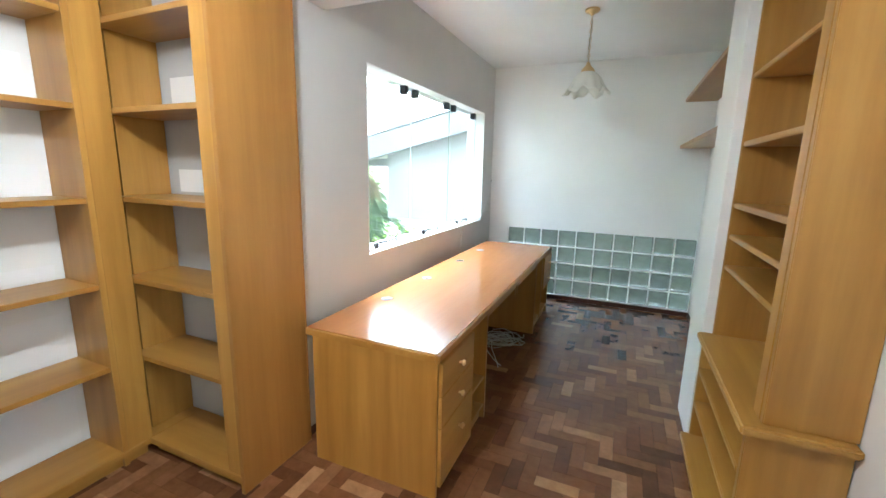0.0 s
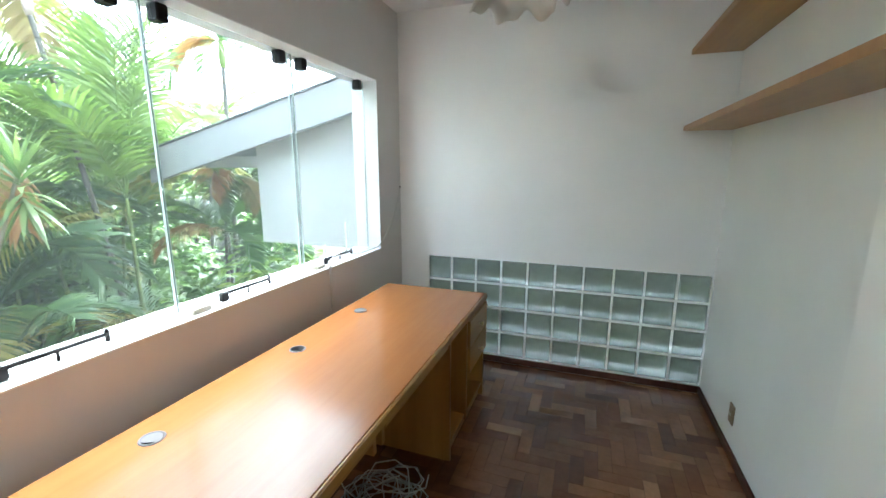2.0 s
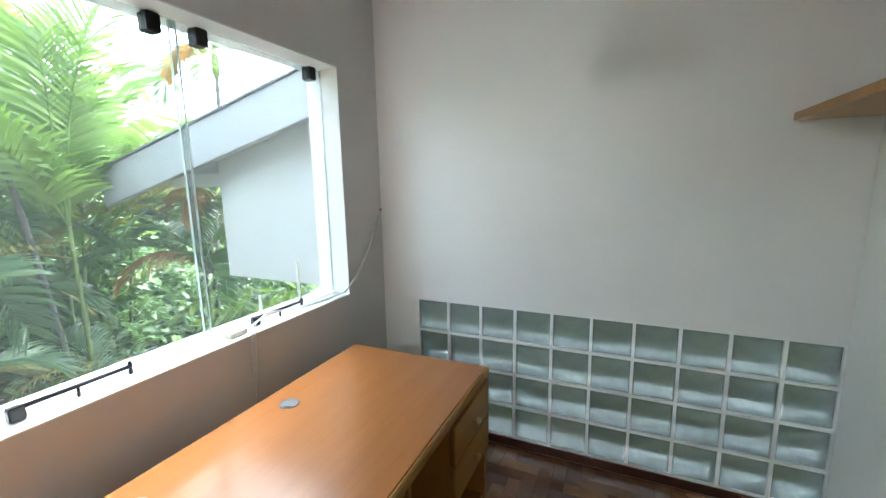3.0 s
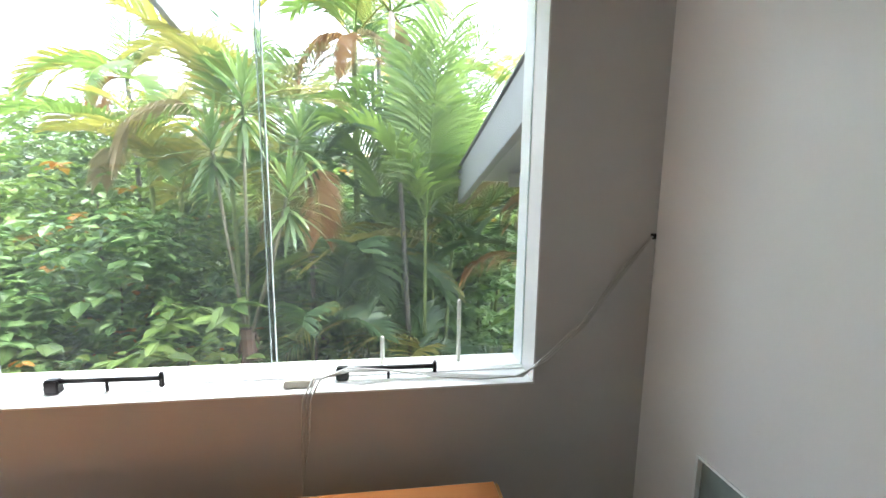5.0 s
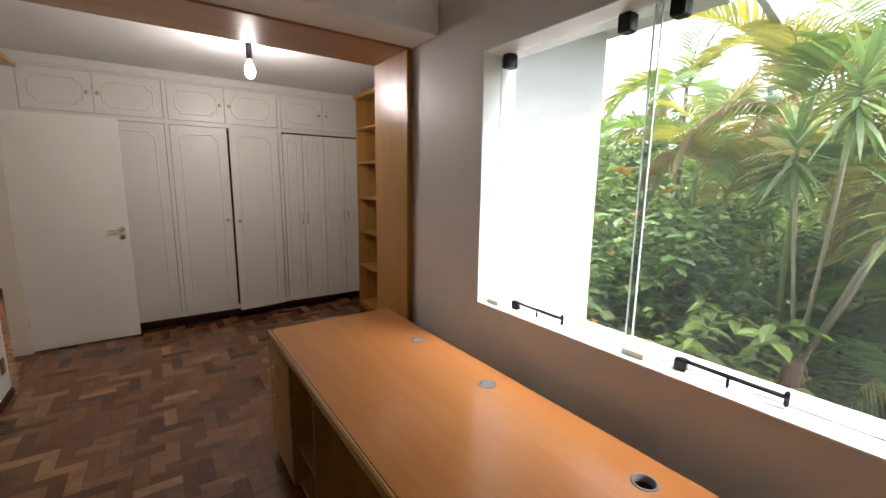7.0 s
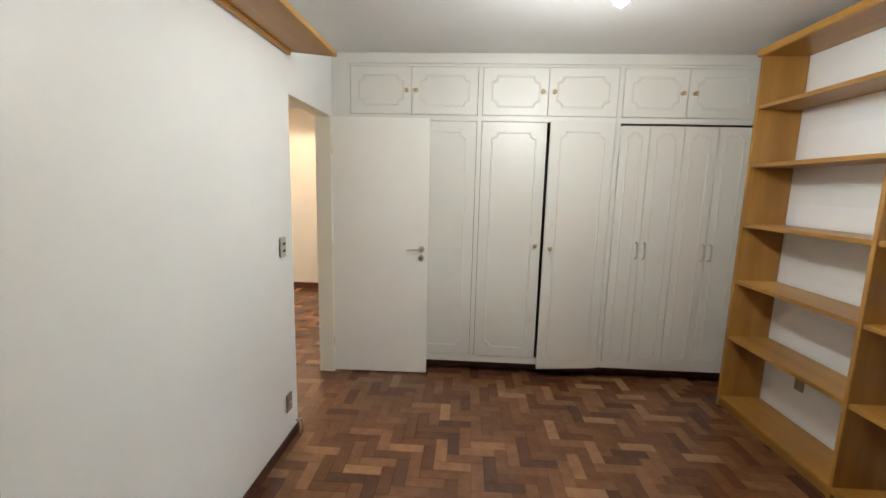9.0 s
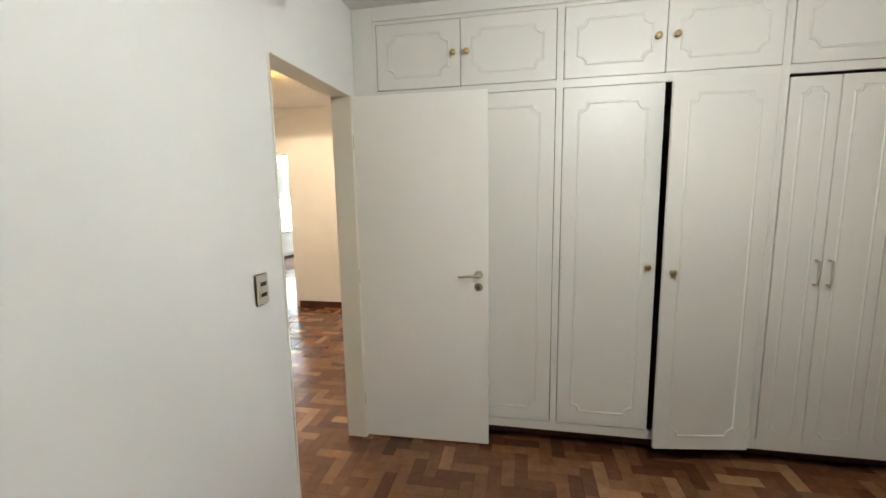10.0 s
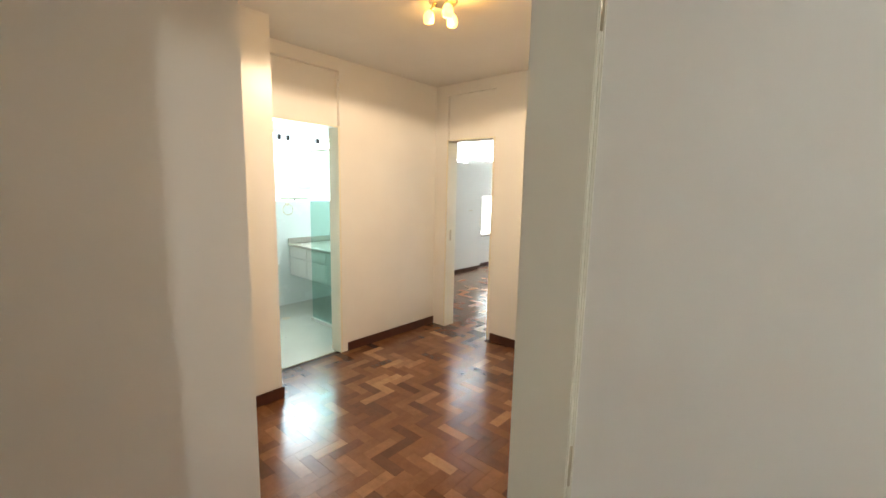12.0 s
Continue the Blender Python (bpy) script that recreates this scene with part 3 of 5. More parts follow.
# ---------- window ----------
def window_pane(y0, y1, x):
    ob = thing("window_pane_unit", (0, 0, 0), "frameless clear glass window panel in a white painted opening", "window", "window panels")
    p = part("pane", Shape().box(x - 0.004, x + 0.004, y0, y1, WIN[2] + 0.012, WIN[3] - 0.012), PANE, ob)
    p.visible_shadow = False
    for y in (y0 - 0.0025, y1 + 0.0005):
        part("glass_edge", Shape().box(x - 0.005, x + 0.005, y, y + 0.002, WIN[2] + 0.012, WIN[3] - 0.012), EDGEG, ob)
    return ob


win = tagged(new("window_1"), "wide frameless glass window with white reveal and sill", "window", kind="structure")
y0, y1, z0, z1 = WIN
for nm, s in (("window_sill", Shape().box(-1.05, WX + 0.004, y0, y1, z0, z0 + 0.006)),
              ("window_frame", Shape().box(-1.03, WX + 0.002, y0, y0 + 0.005, z0 + 0.006, z1).box(-1.03, WX + 0.002, y1 - 0.005, y1, z0 + 0.006, z1).box(-1.03, WX + 0.002, y0 + 0.005, y1 - 0.005, z1 - 0.005, z1)),
              ("window_track", Shape().box(-0.948, -0.917, y0 + 0.005, y1 - 0.005, z0 + 0.006, z0 + 0.011))):
    part(nm, s, WINP, win)
SEAMS = (y0 + 0.008, 2.585, 3.39, y1 - 0.008)
for k, (a, b) in enumerate(zip(SEAMS, SEAMS[1:])):
    window_pane(a - (0.008 if k else 0), b + (0.008 if k < 2 else 0), -0.936 + 0.013 * (k % 2))
clamp_mesh = Shape().box(-0.028, 0.028, -0.024, 0.024, -0.032, 0.032).mesh("clamp", BLACKM, 0.004)
for y in (1.872, 2.473, 2.658, 3.313, 3.49, 4.096):
    ob = thing("glass_clamp", (-0.93, y, z1 - 0.045), "small black metal clamp at the top of the window glass", "clamp", "window clamps")
    part("plate", clamp_mesh, BLACKM, ob)
for y in (1.885, 2.645, 3.475):
    ob = thing("glass_stopper", (-0.875, y, z0 + 0.006), "small beige block on the window sill", "stopper", "sill stoppers")
    part("block", Shape().box(-0.022, 0.022, -0.042, 0.042, 0, 0.022), BEIGE, ob, bevel=0.003)


def latch():
    ob = thing("window_latch", (-0.90, 3.58, z0 + 0.006), "black metal sliding latch bar on the window sill", "latch", "window latches")
    part("holder", Shape().box(-0.014, 0.014, 0, 0.038, 0, 0.042), BLACKM, ob, bevel=0.004)
    part("bar", Shape().tube([(0.0, 0.02, 0.034), (0.005, 0.31, 0.034)], 0.0075, 8), BLACKM, ob, smooth=True)
    part("post", Shape().tube([(0.004, 0.16, 0.0), (0.004, 0.16, 0.03)], 0.005, 6), BLACKM, ob, smooth=True)
    part("end_knob", Shape().box(-0.004, 0.010, 0.30, 0.312, 0.005, 0.052), BLACKM, ob, bevel=0.003)
    return ob


la = latch()
for y in (2.775, 1.99):
    copy_thing(la, pose(-0.90, y, z0 + 0.006))
for y in (3.98, 3.72):
    ob = thing("rail_peg", (-1.0, y, z0), "thin white peg standing outside the glass", "peg", "sill pegs")
    part("peg", Shape().lathe([(0.007, 0), (0.007, 0.10 if y < 3.9 else 0.22), (0.004, 0.105 if y < 3.9 else 0.225)], steps=8), FRAMEP, ob, smooth=True)

# wires across the sill to the corner
ob = thing("loose_wires", (0, 0, 0), "thin pale wires from a wall hole over the window sill", "cable")
wires = Shape()
for k, d in enumerate((0.0, 0.012, -0.010)):
    wires.tube([(WX + 0.004, 4.545, 1.425), (WX + 0.03, 4.44, 1.32 + d), (WX + 0.035, 4.33, 1.17 + d), (WX + 0.03, 4.22, 1.06 + d), (WX + 0.004, 4.14 + d, 0.992), (-0.86 + d, 4.02, 0.978), (-0.88 + d, 3.9, 0.98), (-0.885, 3.75, 1.0), (-0.87 + d, 3.62, 1.015 + d), (-0.835, 3.53 + d, 1.005), (WX + 0.015, 3.505 + d, 0.955), (WX + 0.018, 3.50 + d, 0.86), (WX + 0.02, 3.49, 0.70), (WX + 0.02, 3.48, 0.5), (WX + 0.02, 3.47, 0.1)], 0.0032, 5)
part("wire", wires, CABLEM, ob, smooth=True)
hole = thing("wire_hole", (WX, 4.55, 1.425), "small dark hole in the wall by the corner", "hole")
part("rim", Shape().box(0, 0.004, -0.008, 0.008, -0.009, 0.009), DARKPL, hole)

# ---------- desk ----------
DX0, DX1, DY0, DY1, DZ = -0.690, 0.056, 1.02, 4.045, 0.745
desk = thing("long_desk", (0, 0, 0), "long honey-coloured wooden desk with drawers, kneehole and round cable holes", "desk")
HOLES = ((-0.57, 1.615), (-0.57, 2.187), (-0.57, 2.875), (-0.57, 3.44))


def top_with_holes(x0, x1, y0, y1, za, zb, holes, r):
    """One welded board with round holes through it."""
    s = Shape()
    ys = [y0] + [v for _, hy in holes for v in (hy - 0.06, hy + 0.06)] + [y1]
    xs_ = (x0, holes[0][0] - 0.06, holes[0][0] + 0.06, x1)
    ids = {}

    def vid(p):
        key = tuple(round(c, 5) for c in p)
        if key not in ids:
            ids[key] = len(s.v)
            s.v.append(p)
        return ids[key]

    for i in range(len(ys) - 1):
        for k in range(3):
            if i % 2 and k == 1:
                continue
            for z in (za, zb):
                q = [vid((xs_[k], ys[i], z)), vid((xs_[k + 1], ys[i], z)), vid((xs_[k + 1], ys[i + 1], z)), vid((xs_[k], ys[i + 1], z))]
                s.f.append(tuple(q if z == zb else q[::-1]))
    for hx, hy in holes:
        N = 24
        for q in range(N):
            a, b = 2 * math.pi * (q + 0.0) / N + math.pi / 4, 2 * math.pi * (q + 1.0) / N + math.pi / 4
            ring = []
            for t in (a, b):
                c, d = math.cos(t), math.sin(t)
                m = 0.06 / max(abs(c), abs(d))
                ring.append(((hx + r * c, hy + r * d), (hx + m * c, hy + m * d)))
            (i0, o0), (i1, o1) = ring
            s.f.append((vid((*i0, zb)), vid((*o0, zb)), vid((*o1, zb)), vid((*i1, zb))))
            s.f.append((vid((*i0, za)), vid((*i1, za)), vid((*o1, za)), vid((*o0, za))))
            s.f.append((vid((*i0, za)), vid((*i0, zb)), vid((*i1, zb)), vid((*i1, za))))
    for i in range(len(ys) - 1):
        for x in (x0, x1):
            s.f.append((vid((x, ys[i], za)), vid((x, ys[i + 1], za)), vid((x, ys[i + 1], zb)), vid((x, ys[i], zb))))
    for k in range(3):
        for y in (y0, y1):
            s.f.append((vid((xs_[k], y, za)), vid((xs_[k + 1], y, za)), vid((xs_[k + 1], y, zb)), vid((xs_[k], y, zb))))
    return s


part("desktop", top_with_holes(DX0, DX1 - 0.012, DY0 + 0.012, DY1 - 0.012, DZ - 0.035, DZ, HOLES, 0.031), DESKTOP, desk)
part("edge_trim", Shape().box(DX1 - 0.012, DX1 + 0.004, DY0, DY1, DZ - 0.04, DZ - 0.0005).box(DX0, DX1 - 0.012, DY0, DY0 + 0.012, DZ - 0.04, DZ - 0.0005).box(DX0, DX1 - 0.012, DY1 - 0.012, DY1, DZ - 0.04, DZ - 0.0005), WOODY, desk, "rounded wooden nosing", 0.005)
FX = 0.045
S1, S2, N1, N2 = 1.487, 1.79, 3.29, 3.62
for y in (1.035, S1 - 0.018, S2 - 0.02, N1, N2 - 0.018, 4.012):
    part("side_panel", Shape().box(-0.66, FX, y, y + 0.02, 0.0 if y not in (S1 - 0.018, N2 - 0.018) else 0.06, DZ - 0.041), WOODV, desk, bevel=0.0015)
for a, c in ((1.055, S2 - 0.02), (N1 + 0.02, 4.012)):
    part("back_panel", Shape().box(-0.66, -0.645, a, c, 0.06, DZ - 0.041), WOODY, desk)
    part("plinth", Shape().box(-0.64, FX - 0.03, a, c, 0, 0.06), WOODY, desk)
for a, b, z in ((1.055, S1 - 0.018, 0.06), (S1 + 0.002, S2 - 0.02, 0.08), (S1 + 0.002, S2 - 0.02, 0.27), (N1 + 0.02, N2 - 0.018, 0.08), (N2 + 0.002, 4.012, 0.08)):
    part("shelf_board", Shape().box(-0.64, FX - 0.008, a, b, z, z + 0.018), WOODY, desk, bevel=0.0015)
for a, b, z0_, z1_ in ((1.045, S1 - 0.012, 0.535, 0.695), (1.045, S1 - 0.012, 0.375, 0.53), (1.045, S1 - 0.012, 0.065, 0.37), (N2 - 0.012, 4.02, 0.53, 0.695), (N2 - 0.012, 4.02, 0.365, 0.525)):
    d = part("drawer", Shape().box(FX + 0.002, FX + 0.02, a, b, z0_, z1_), WOODY, desk, bevel=0.003)
    part("knob", Shape().lathe([(0.006, 0), (0.006, 0.012), (0.014, 0.018), (0.015, 0.026), (0.008, 0.031)], (FX + 0.02, (a + b) / 2 if z0_ > 0.2 else (a + b) / 2 + 0.01, (z0_ + z1_) / 2 if z0_ > 0.2 else 0.265), 12, 0), BRASS if a > 3 else KNOBM, d, smooth=True)
for a, b in ((1.80, 2.50), (2.58, 3.28)):
    part("pencil_rail", Shape().box(FX - 0.06, FX - 0.035, a, b, 0.625, DZ - 0.041).box(FX - 0.035, FX - 0.005, a, b, 0.665, DZ - 0.041), WOODY, desk, bevel=0.003)
part("rail_bracket", Shape().box(-0.30, FX - 0.01, 2.50, 2.52, 0.61, DZ - 0.041).box(-0.30, FX - 0.01, 2.56, 2.58, 0.61, DZ - 0.041), WOODY, desk)

for i, (hx, hy) in enumerate(HOLES):
    lid = i in (1, 3, 0)
    ob = thing("cable_grommet", (hx, hy, DZ), "round steel cable grommet with its lid half closed on the desk" if lid else "open round steel cable hole in the desk", "grommet", "desk cable holes")
    part("ring", Shape().lathe([(0.031, -0.02), (0.038, 0.0005), (0.037, 0.003), (0.031, 0.003), (0.0305, -0.02)], steps=24, wave=lambda r, h, a: (r, h)), STEEL, ob, smooth=True)
    part("well", Shape().lathe([(0.0302, -0.06), (0.0302, -0.02)], steps=20, wave=lambda r, h, a: (r, h)), DARKPL, ob)
    part("well_floor", Shape().lathe([(0.030, -0.062), (0.030, -0.06)], steps=20), DARKPL, ob)
    if lid:
        part("lid", Shape().prism([(0.0295 * math.cos(a), 0.0295 * math.sin(a)) for a in np.linspace(radians(-15), radians(255), 18)], 0.0, 0.002), STEEL, ob)

# tangle of cables under the desk
ob = thing("cable_tangle", (0, 0, 0), "tangle of pale cables lying on the floor under the desk", "cable")
rng = random.Random(4)
for k in range(9):
    c = Shape()
    a, pts = rng.uniform(0, 6.28), []
    cx, cy = -0.16 + rng.uniform(-0.05, 0.05), 2.95 + rng.uniform(-0.06, 0.06)
    for q in range(16):
        r = 0.11 + 0.05 * math.sin(q * 0.9 + k)
        pts.append((cx + 1.1 * r * math.cos(a + q * 0.62), cy + 1.0 * r * math.sin(a + q * 0.62), 0.012 + 0.016 * (k % 4) + 0.01 * math.sin(q + k)))
    part("loop", c.tube(pts, 0.0035, 6), CABLEM if k % 2 else CABLEG, ob, smooth=True)
for k, (p, q) in enumerate((((-0.27, 2.72), (-0.05, 2.50)), ((-0.18, 2.68), (-0.06, 2.46)), ((-0.32, 2.62), (-0.30, 2.95)), ((-0.05, 3.0), (0.02, 2.98)))):
    pts = [(-0.25, 2.9, 0.03), (p[0], p[1], 0.05), ((p[0] + q[0]) / 2 + 0.03, (p[1] + q[1]) / 2 - 0.04, 0.012), (q[0], q[1], 0.008)]
    fine = [tuple(Vector(pts[i]).lerp(Vector(pts[i + 1]), f)) for i in range(3) for f in (0, 0.5)] + [pts[-1]]
    part("lead", Shape().tube(fine, 0.0032, 6), CABLEM, ob, smooth=True)
part("lead", Shape().tube([(-0.30, 2.60, 0.70), (-0.29, 2.66, 0.45), (-0.26, 2.74, 0.2), (-0.24, 2.84, 0.04), (-0.2, 2.95, 0.03)], 0.003, 6), CABLEM, ob, smooth=True)


# ---------- bookcases ----------
LEV = (2.19, 1.80, 1.385, 0.975, 0.555)
bc = thing("bookcase", (0, 0, 0), "tall honey-coloured open wooden bookcase with empty shelves along the wall", "bookcase")
XB, BT = -1.50, 2.56
for y in (-1.33, -0.36, 0.555):
    part("side_panel", Shape().box(-1.795, XB, y, y + 0.025, 0.0, BT - 0.05), WOODV, bc, bevel=0.002)
for z in LEV:
    for a, b in ((-1.305, -0.36), (-0.335, 0.555)):
        part("shelf", Shape().box(-1.79, XB - 0.008, a, b, z - 0.025, z), WOODY, bc, bevel=0.002)
part("base_board", Shape().box(-1.79, XB + 0.005, -1.305, 0.70, 0.05, 0.085), WOODY, bc, bevel=0.004)
part("plinth", Shape().box(-1.79, XB - 0.02, -1.305, 0.68, 0.0, 0.05), WOODY, bc)
part("cornice", Shape().box(-1.795, XB + 0.02, -1.35, 0.71, BT - 0.05, BT), WOODY, bc, bevel=0.006)
part("corner_post", Shape().box(XB - 0.025, XB, 0.58, 0.70, 0.085, BT - 0.05), WOODV, bc, bevel=0.002)

bn = thing("bookcase", (0, 0, 0), "narrow honey-coloured open bookcase section beside the wide opening", "bookcase")
for z in LEV:
    part("shelf", Shape().box(-1.77, -0.905, 0.702, 0.99, z - 0.025, z), WOODX, bn, bevel=0.002)
part("base_board", Shape().box(-1.5, -0.79, 0.685, 0.99, 0.05, 0.085), WOODX, bn, bevel=0.003)
part("plinth", Shape().box(-1.5, -0.80, 0.72, 0.99, 0.0, 0.05), WOODX, bn)
part("corner_board", Shape().box(-1.79, -1.502, 0.702, 0.99, 0.05, 0.083), WOODX, bn, bevel=0.002)
part("stile", Shape().box(-0.905, -0.812, 0.69, 0.715, 0.085, 2.385), WOODV, bn, bevel=0.002)
part("inner_panel", Shape().box(-0.905, -0.885, 0.715, 0.99, 0.085, 2.385), WOODV, bn)
part("divider", Shape().box(-1.60, -1.58, 0.75, 0.99, 0.085, 2.5), WOODV, bn)
part("top_board", Shape().box(-1.495, -0.83, 0.69, 0.995, 2.40, 2.56), WOODX, bn, bevel=0.003)

lin = thing("opening_lining", (0, 0, 0), "smooth varnished wooden lining of the wide opening", "panelling")
part("jamb", Shape().box(-0.812, -0.787, 0.68, 1.125, 0.0, 2.36), PANELW, lin, bevel=0.002)
part("edge_bead", Shape().box(-0.822, -0.785, 1.125, 1.138, 0.0, 2.36), PANELW, lin, bevel=0.003)
part("head", Shape().box(-0.812, 1.50, 0.68, 1.136, 2.36, 2.385), wood("head_wood", (0.50, 0.24, 0.075), (0.46, 0.21, 0.065), (0.40, 0.18, 0.055), 0.3, 0), lin, bevel=0.002)

# unpainted wall patches behind the shelves
rng = random.Random(8)
for k, (a, b) in enumerate(((-1.27, -0.40), (-0.30, 0.52))):
    for zb, zt in ((1.82, 2.02), (1.40, 1.53), (0.99, 1.05), (0.575, 0.80), (0.10, 0.38)):
        ob = thing("wall_patch", (-1.7985, a, zb), "lighter patch of paint on the wall behind the shelves", "paint patch", "paint patches")
        part("paint", Shape().box(0, 0.0008, 0.04, b - a, 0, zt - zb), PATCH, ob)
for zb, zt in ((1.82, 1.99), (1.40, 1.52)):
    ob = thing("wall_patch", (-1.56, 0.9985, zb), "lighter patch of paint on the wall behind the shelves", "paint patch", "paint patches")
    part("paint", Shape().box(0.05, 0.64, -0.001, 0, 0, zt - zb), PATCH, ob)
ob = thing("wall_socket", (-1.797, -0.98, 0.36), "beige wall socket behind the bookcase shelves", "socket")
part("plate", Shape().box(0, 0.01, -0.035, 0.035, -0.057, 0.057), BROWNP, ob, bevel=0.003)

# bookcase with a deeper base on the other side
be = thing("bookcase_with_base", (0, 0, 0), "tall honey-coloured bookcase over a deeper base with empty shelves", "bookcase")
UF, LF, YA, YB = 1.245, 1.205, 1.12, 2.03
part("side_panel", Shape().box(UF, EX - 0.002, YA, YA + 0.03, 0.70, 2.36), WOODV, be, bevel=0.003)
part("stile", Shape().box(UF - 0.002, UF + 0.022, YA + 0.0305, YA + 0.10, 0.70, 2.36), WOODV, be, bevel=0.002)
part("side_panel", Shape().box(UF, EX - 0.002, YB - 0.022, YB, 0.70, 2.36), WOODV, be, bevel=0.003)
for z in (2.035, 1.715, 1.41, 1.25, 1.09):
    part("shelf", Shape().box(UF + 0.005, EX - 0.004, YA + 0.03, YB - 0.022, z - 0.025, z), WOODY, be, bevel=0.004)
part("base_top", Shape().box(LF - 0.03, EX - 0.004, YA - 0.045, YB, 0.665, 0.70), WOODY, be, bevel=0.008, segs=3)
part("base_side", Shape().box(LF, EX - 0.004, YA, YA + 0.03, 0.0, 0.665), WOODV, be, bevel=0.003)
part("base_side", Shape().box(LF, EX - 0.004, YB - 0.022, YB, 0.0, 0.665), WOODV, be, bevel=0.003)
for z in (0.50, 0.30):
    part("base_shelf", Shape().box(LF - 0.004, EX - 0.006, YA + 0.03, YB - 0.022, z - 0.025, z), WOODY, be, bevel=0.004)
part("base_board", Shape().box(LF - 0.045, EX - 0.006, YA + 0.03, YB - 0.01, 0.055, 0.085), WOODY, be, bevel=0.004)
part("plinth", Shape().box(LF + 0.01, EX - 0.006, YA + 0.03, YB - 0.022, 0.0, 0.055), WOODY, be)

for z in (2.318, 1.852):
    ob = thing("wall_shelf", (0, 0, z), "plain honey-coloured wooden shelf board between wall and pier", "shelf", "nook wall shelves")
    part("board", Shape().box(1.229, EX - 0.001, 2.452, NY - 0.001, -0.03, 0), WOODY, ob, bevel=0.002)
    part("edge_strip", Shape().box(1.225, 1.2288, 2.452, NY - 0.001, -0.031, 0.0005), PANELW, ob)
ob = thing("high_shelf", (0, 0, 2.36), "high honey-coloured wooden shelf above the bare side wall", "shelf")
part("board", Shape().prism([(1.5, 1.19), (1.245, 1.19), (1.245, -0.79), (1.503, -0.70)], -0.03, 0), WOODY, ob, bevel=0.003)
part("wall_cleat", Shape().box(1.48, 1.503, -0.69, 1.19, -0.05, -0.03), WOODY, ob)

# ---------- glass blocks ----------
gb = thing("glass_block_band", (0, 0, 0), "low band of greenish glass blocks with white joints", "glass blocks", kind="structure")
bw, bh = (GB[1] - GB[0]) / 10, (GB[3] - GB[2]) / 4
mt = Shape()
for i in range(11):
    x = GB[0] + i * bw
    mt.box(max(x - 0.0075, GB[0]), min(x + 0.0075, GB[1]), NY - 0.004, NY + 0.19, GB[2], GB[3])
for j in range(5):
    z = GB[2] + j * bh
    for i in range(10):
        mt.box(GB[0] + i * bw + 0.0075, GB[0] + (i + 1) * bw - 0.0075, NY - 0.004, NY + 0.19, max(z - 0.0075, GB[2]), min(z + 0.0075, GB[3]))
part("joints", mt, MORTAR, gb)
bs = Shape()
rings = ((0, 0.010), (0.003, 0.003), (0.009, 0.0), (0.02, -0.0008))
hw, hh = bw / 2 - 0.0077, bh / 2 - 0.0077
for inset, dy in rings:
    bs.v += [(-hw + inset, dy, -hh + inset), (hw - inset, dy, -hh + inset), (hw - inset, dy, hh - inset), (-hw + inset, dy, hh - inset)]
for k in range(len(rings) - 1):
    for q in range(4):
        a, b = 4 * k + q, 4 * k + (q + 1) % 4
        bs.f.append((a, b, b + 4, a + 4))
bs.f.append(tuple(4 * (len(rings) - 1) + q for q in range(4)))
back = len(bs.v)
bs.v += [(-hw, 0.08, -hh), (hw, 0.08, -hh), (hw, 0.08, hh), (-hw, 0.08, hh)]
for q in range(4):
    bs.f.append((back + q, back + (q + 1) % 4, (q + 1) % 4, q))
bs.f.append((back + 3, back + 2, back + 1, back))
bmesh_ = bs.mesh("glass_block", BLOCKG)
for i in range(10):
    for j in range(4):
        part("glass_block", bmesh_, BLOCKG, gb, at=(GB[0] + (i + 0.5) * bw, NY + 0.004, GB[2] + (j + 0.5) * bh))

# ---------- skirting ----------
def skirting(name, boxes):
    s = Shape()
    for b in boxes:
        s.box(*b)
    solid(name, s, SKIRT, "dark red-brown wooden skirting board", "skirting board", 0.003)


skirting("baseboard_nook", [(WX, EX, NY - 0.014, NY - 0.002, 0, 0.05), (EX - 0.013, EX - 0.001, 2.45, NY - 0.014, 0, 0.055)])
skirting("baseboard_bedroom", [(EX - 0.013, EX - 0.001, -0.69, 1.19, 0, 0.06), (WX + 0.001, WX + 0.013, 1.14, NY - 0.014, 0, 0.05)])
skirting("baseboard_hall", [(HX - 0.014, HX - 0.001, HY, BA[0] - 0.06, 0, 0.085), (1.70, DA[0] - 0.03, HY + 0.001, HY + 0.014, 0, 0.085), (2.647, 2.659, -1.483, 0.299, 0, 0.085), (2.659, 4.037, -1.483, -1.471, 0, 0.085), (4.037, 4.049, -2.272, -1.483, 0, 0.085), (4.049, HX - 0.001, -2.272, -2.261, 0, 0.085), (1.70, 2.647, 0.286, 0.299, 0, 0.085)])

# ---------- doorways ----------
fr = tagged(new("door_1"), "white painted door frame of the bedroom doorway", "door frame", kind="structure")
part("door_frame", Shape().box(1.555, 1.668, DOOR[1] - 0.012, DOOR[1] + 0.001, 0, DOOR[2]).box(1.545, 1.668, DOOR[0] - 0.001, DOOR[0] + 0.012, 0, DOOR[2]).box(1.545, 1.668, DOOR[0] + 0.012, DOOR[1] - 0.012, DOOR[2] - 0.006, DOOR[2]), FRAMEP, fr, bevel=0.002)
part("casing", Shape().box(1.540, 1.559, DOOR[0] - 0.03, DOOR[0], 0, DOOR[2] + 0.0).box(1.666, 1.674, DOOR[0] - 0.05, DOOR[0] + 0.002, 0, DOOR[2] + 0.05), FRAMEP, fr, bevel=0.003)
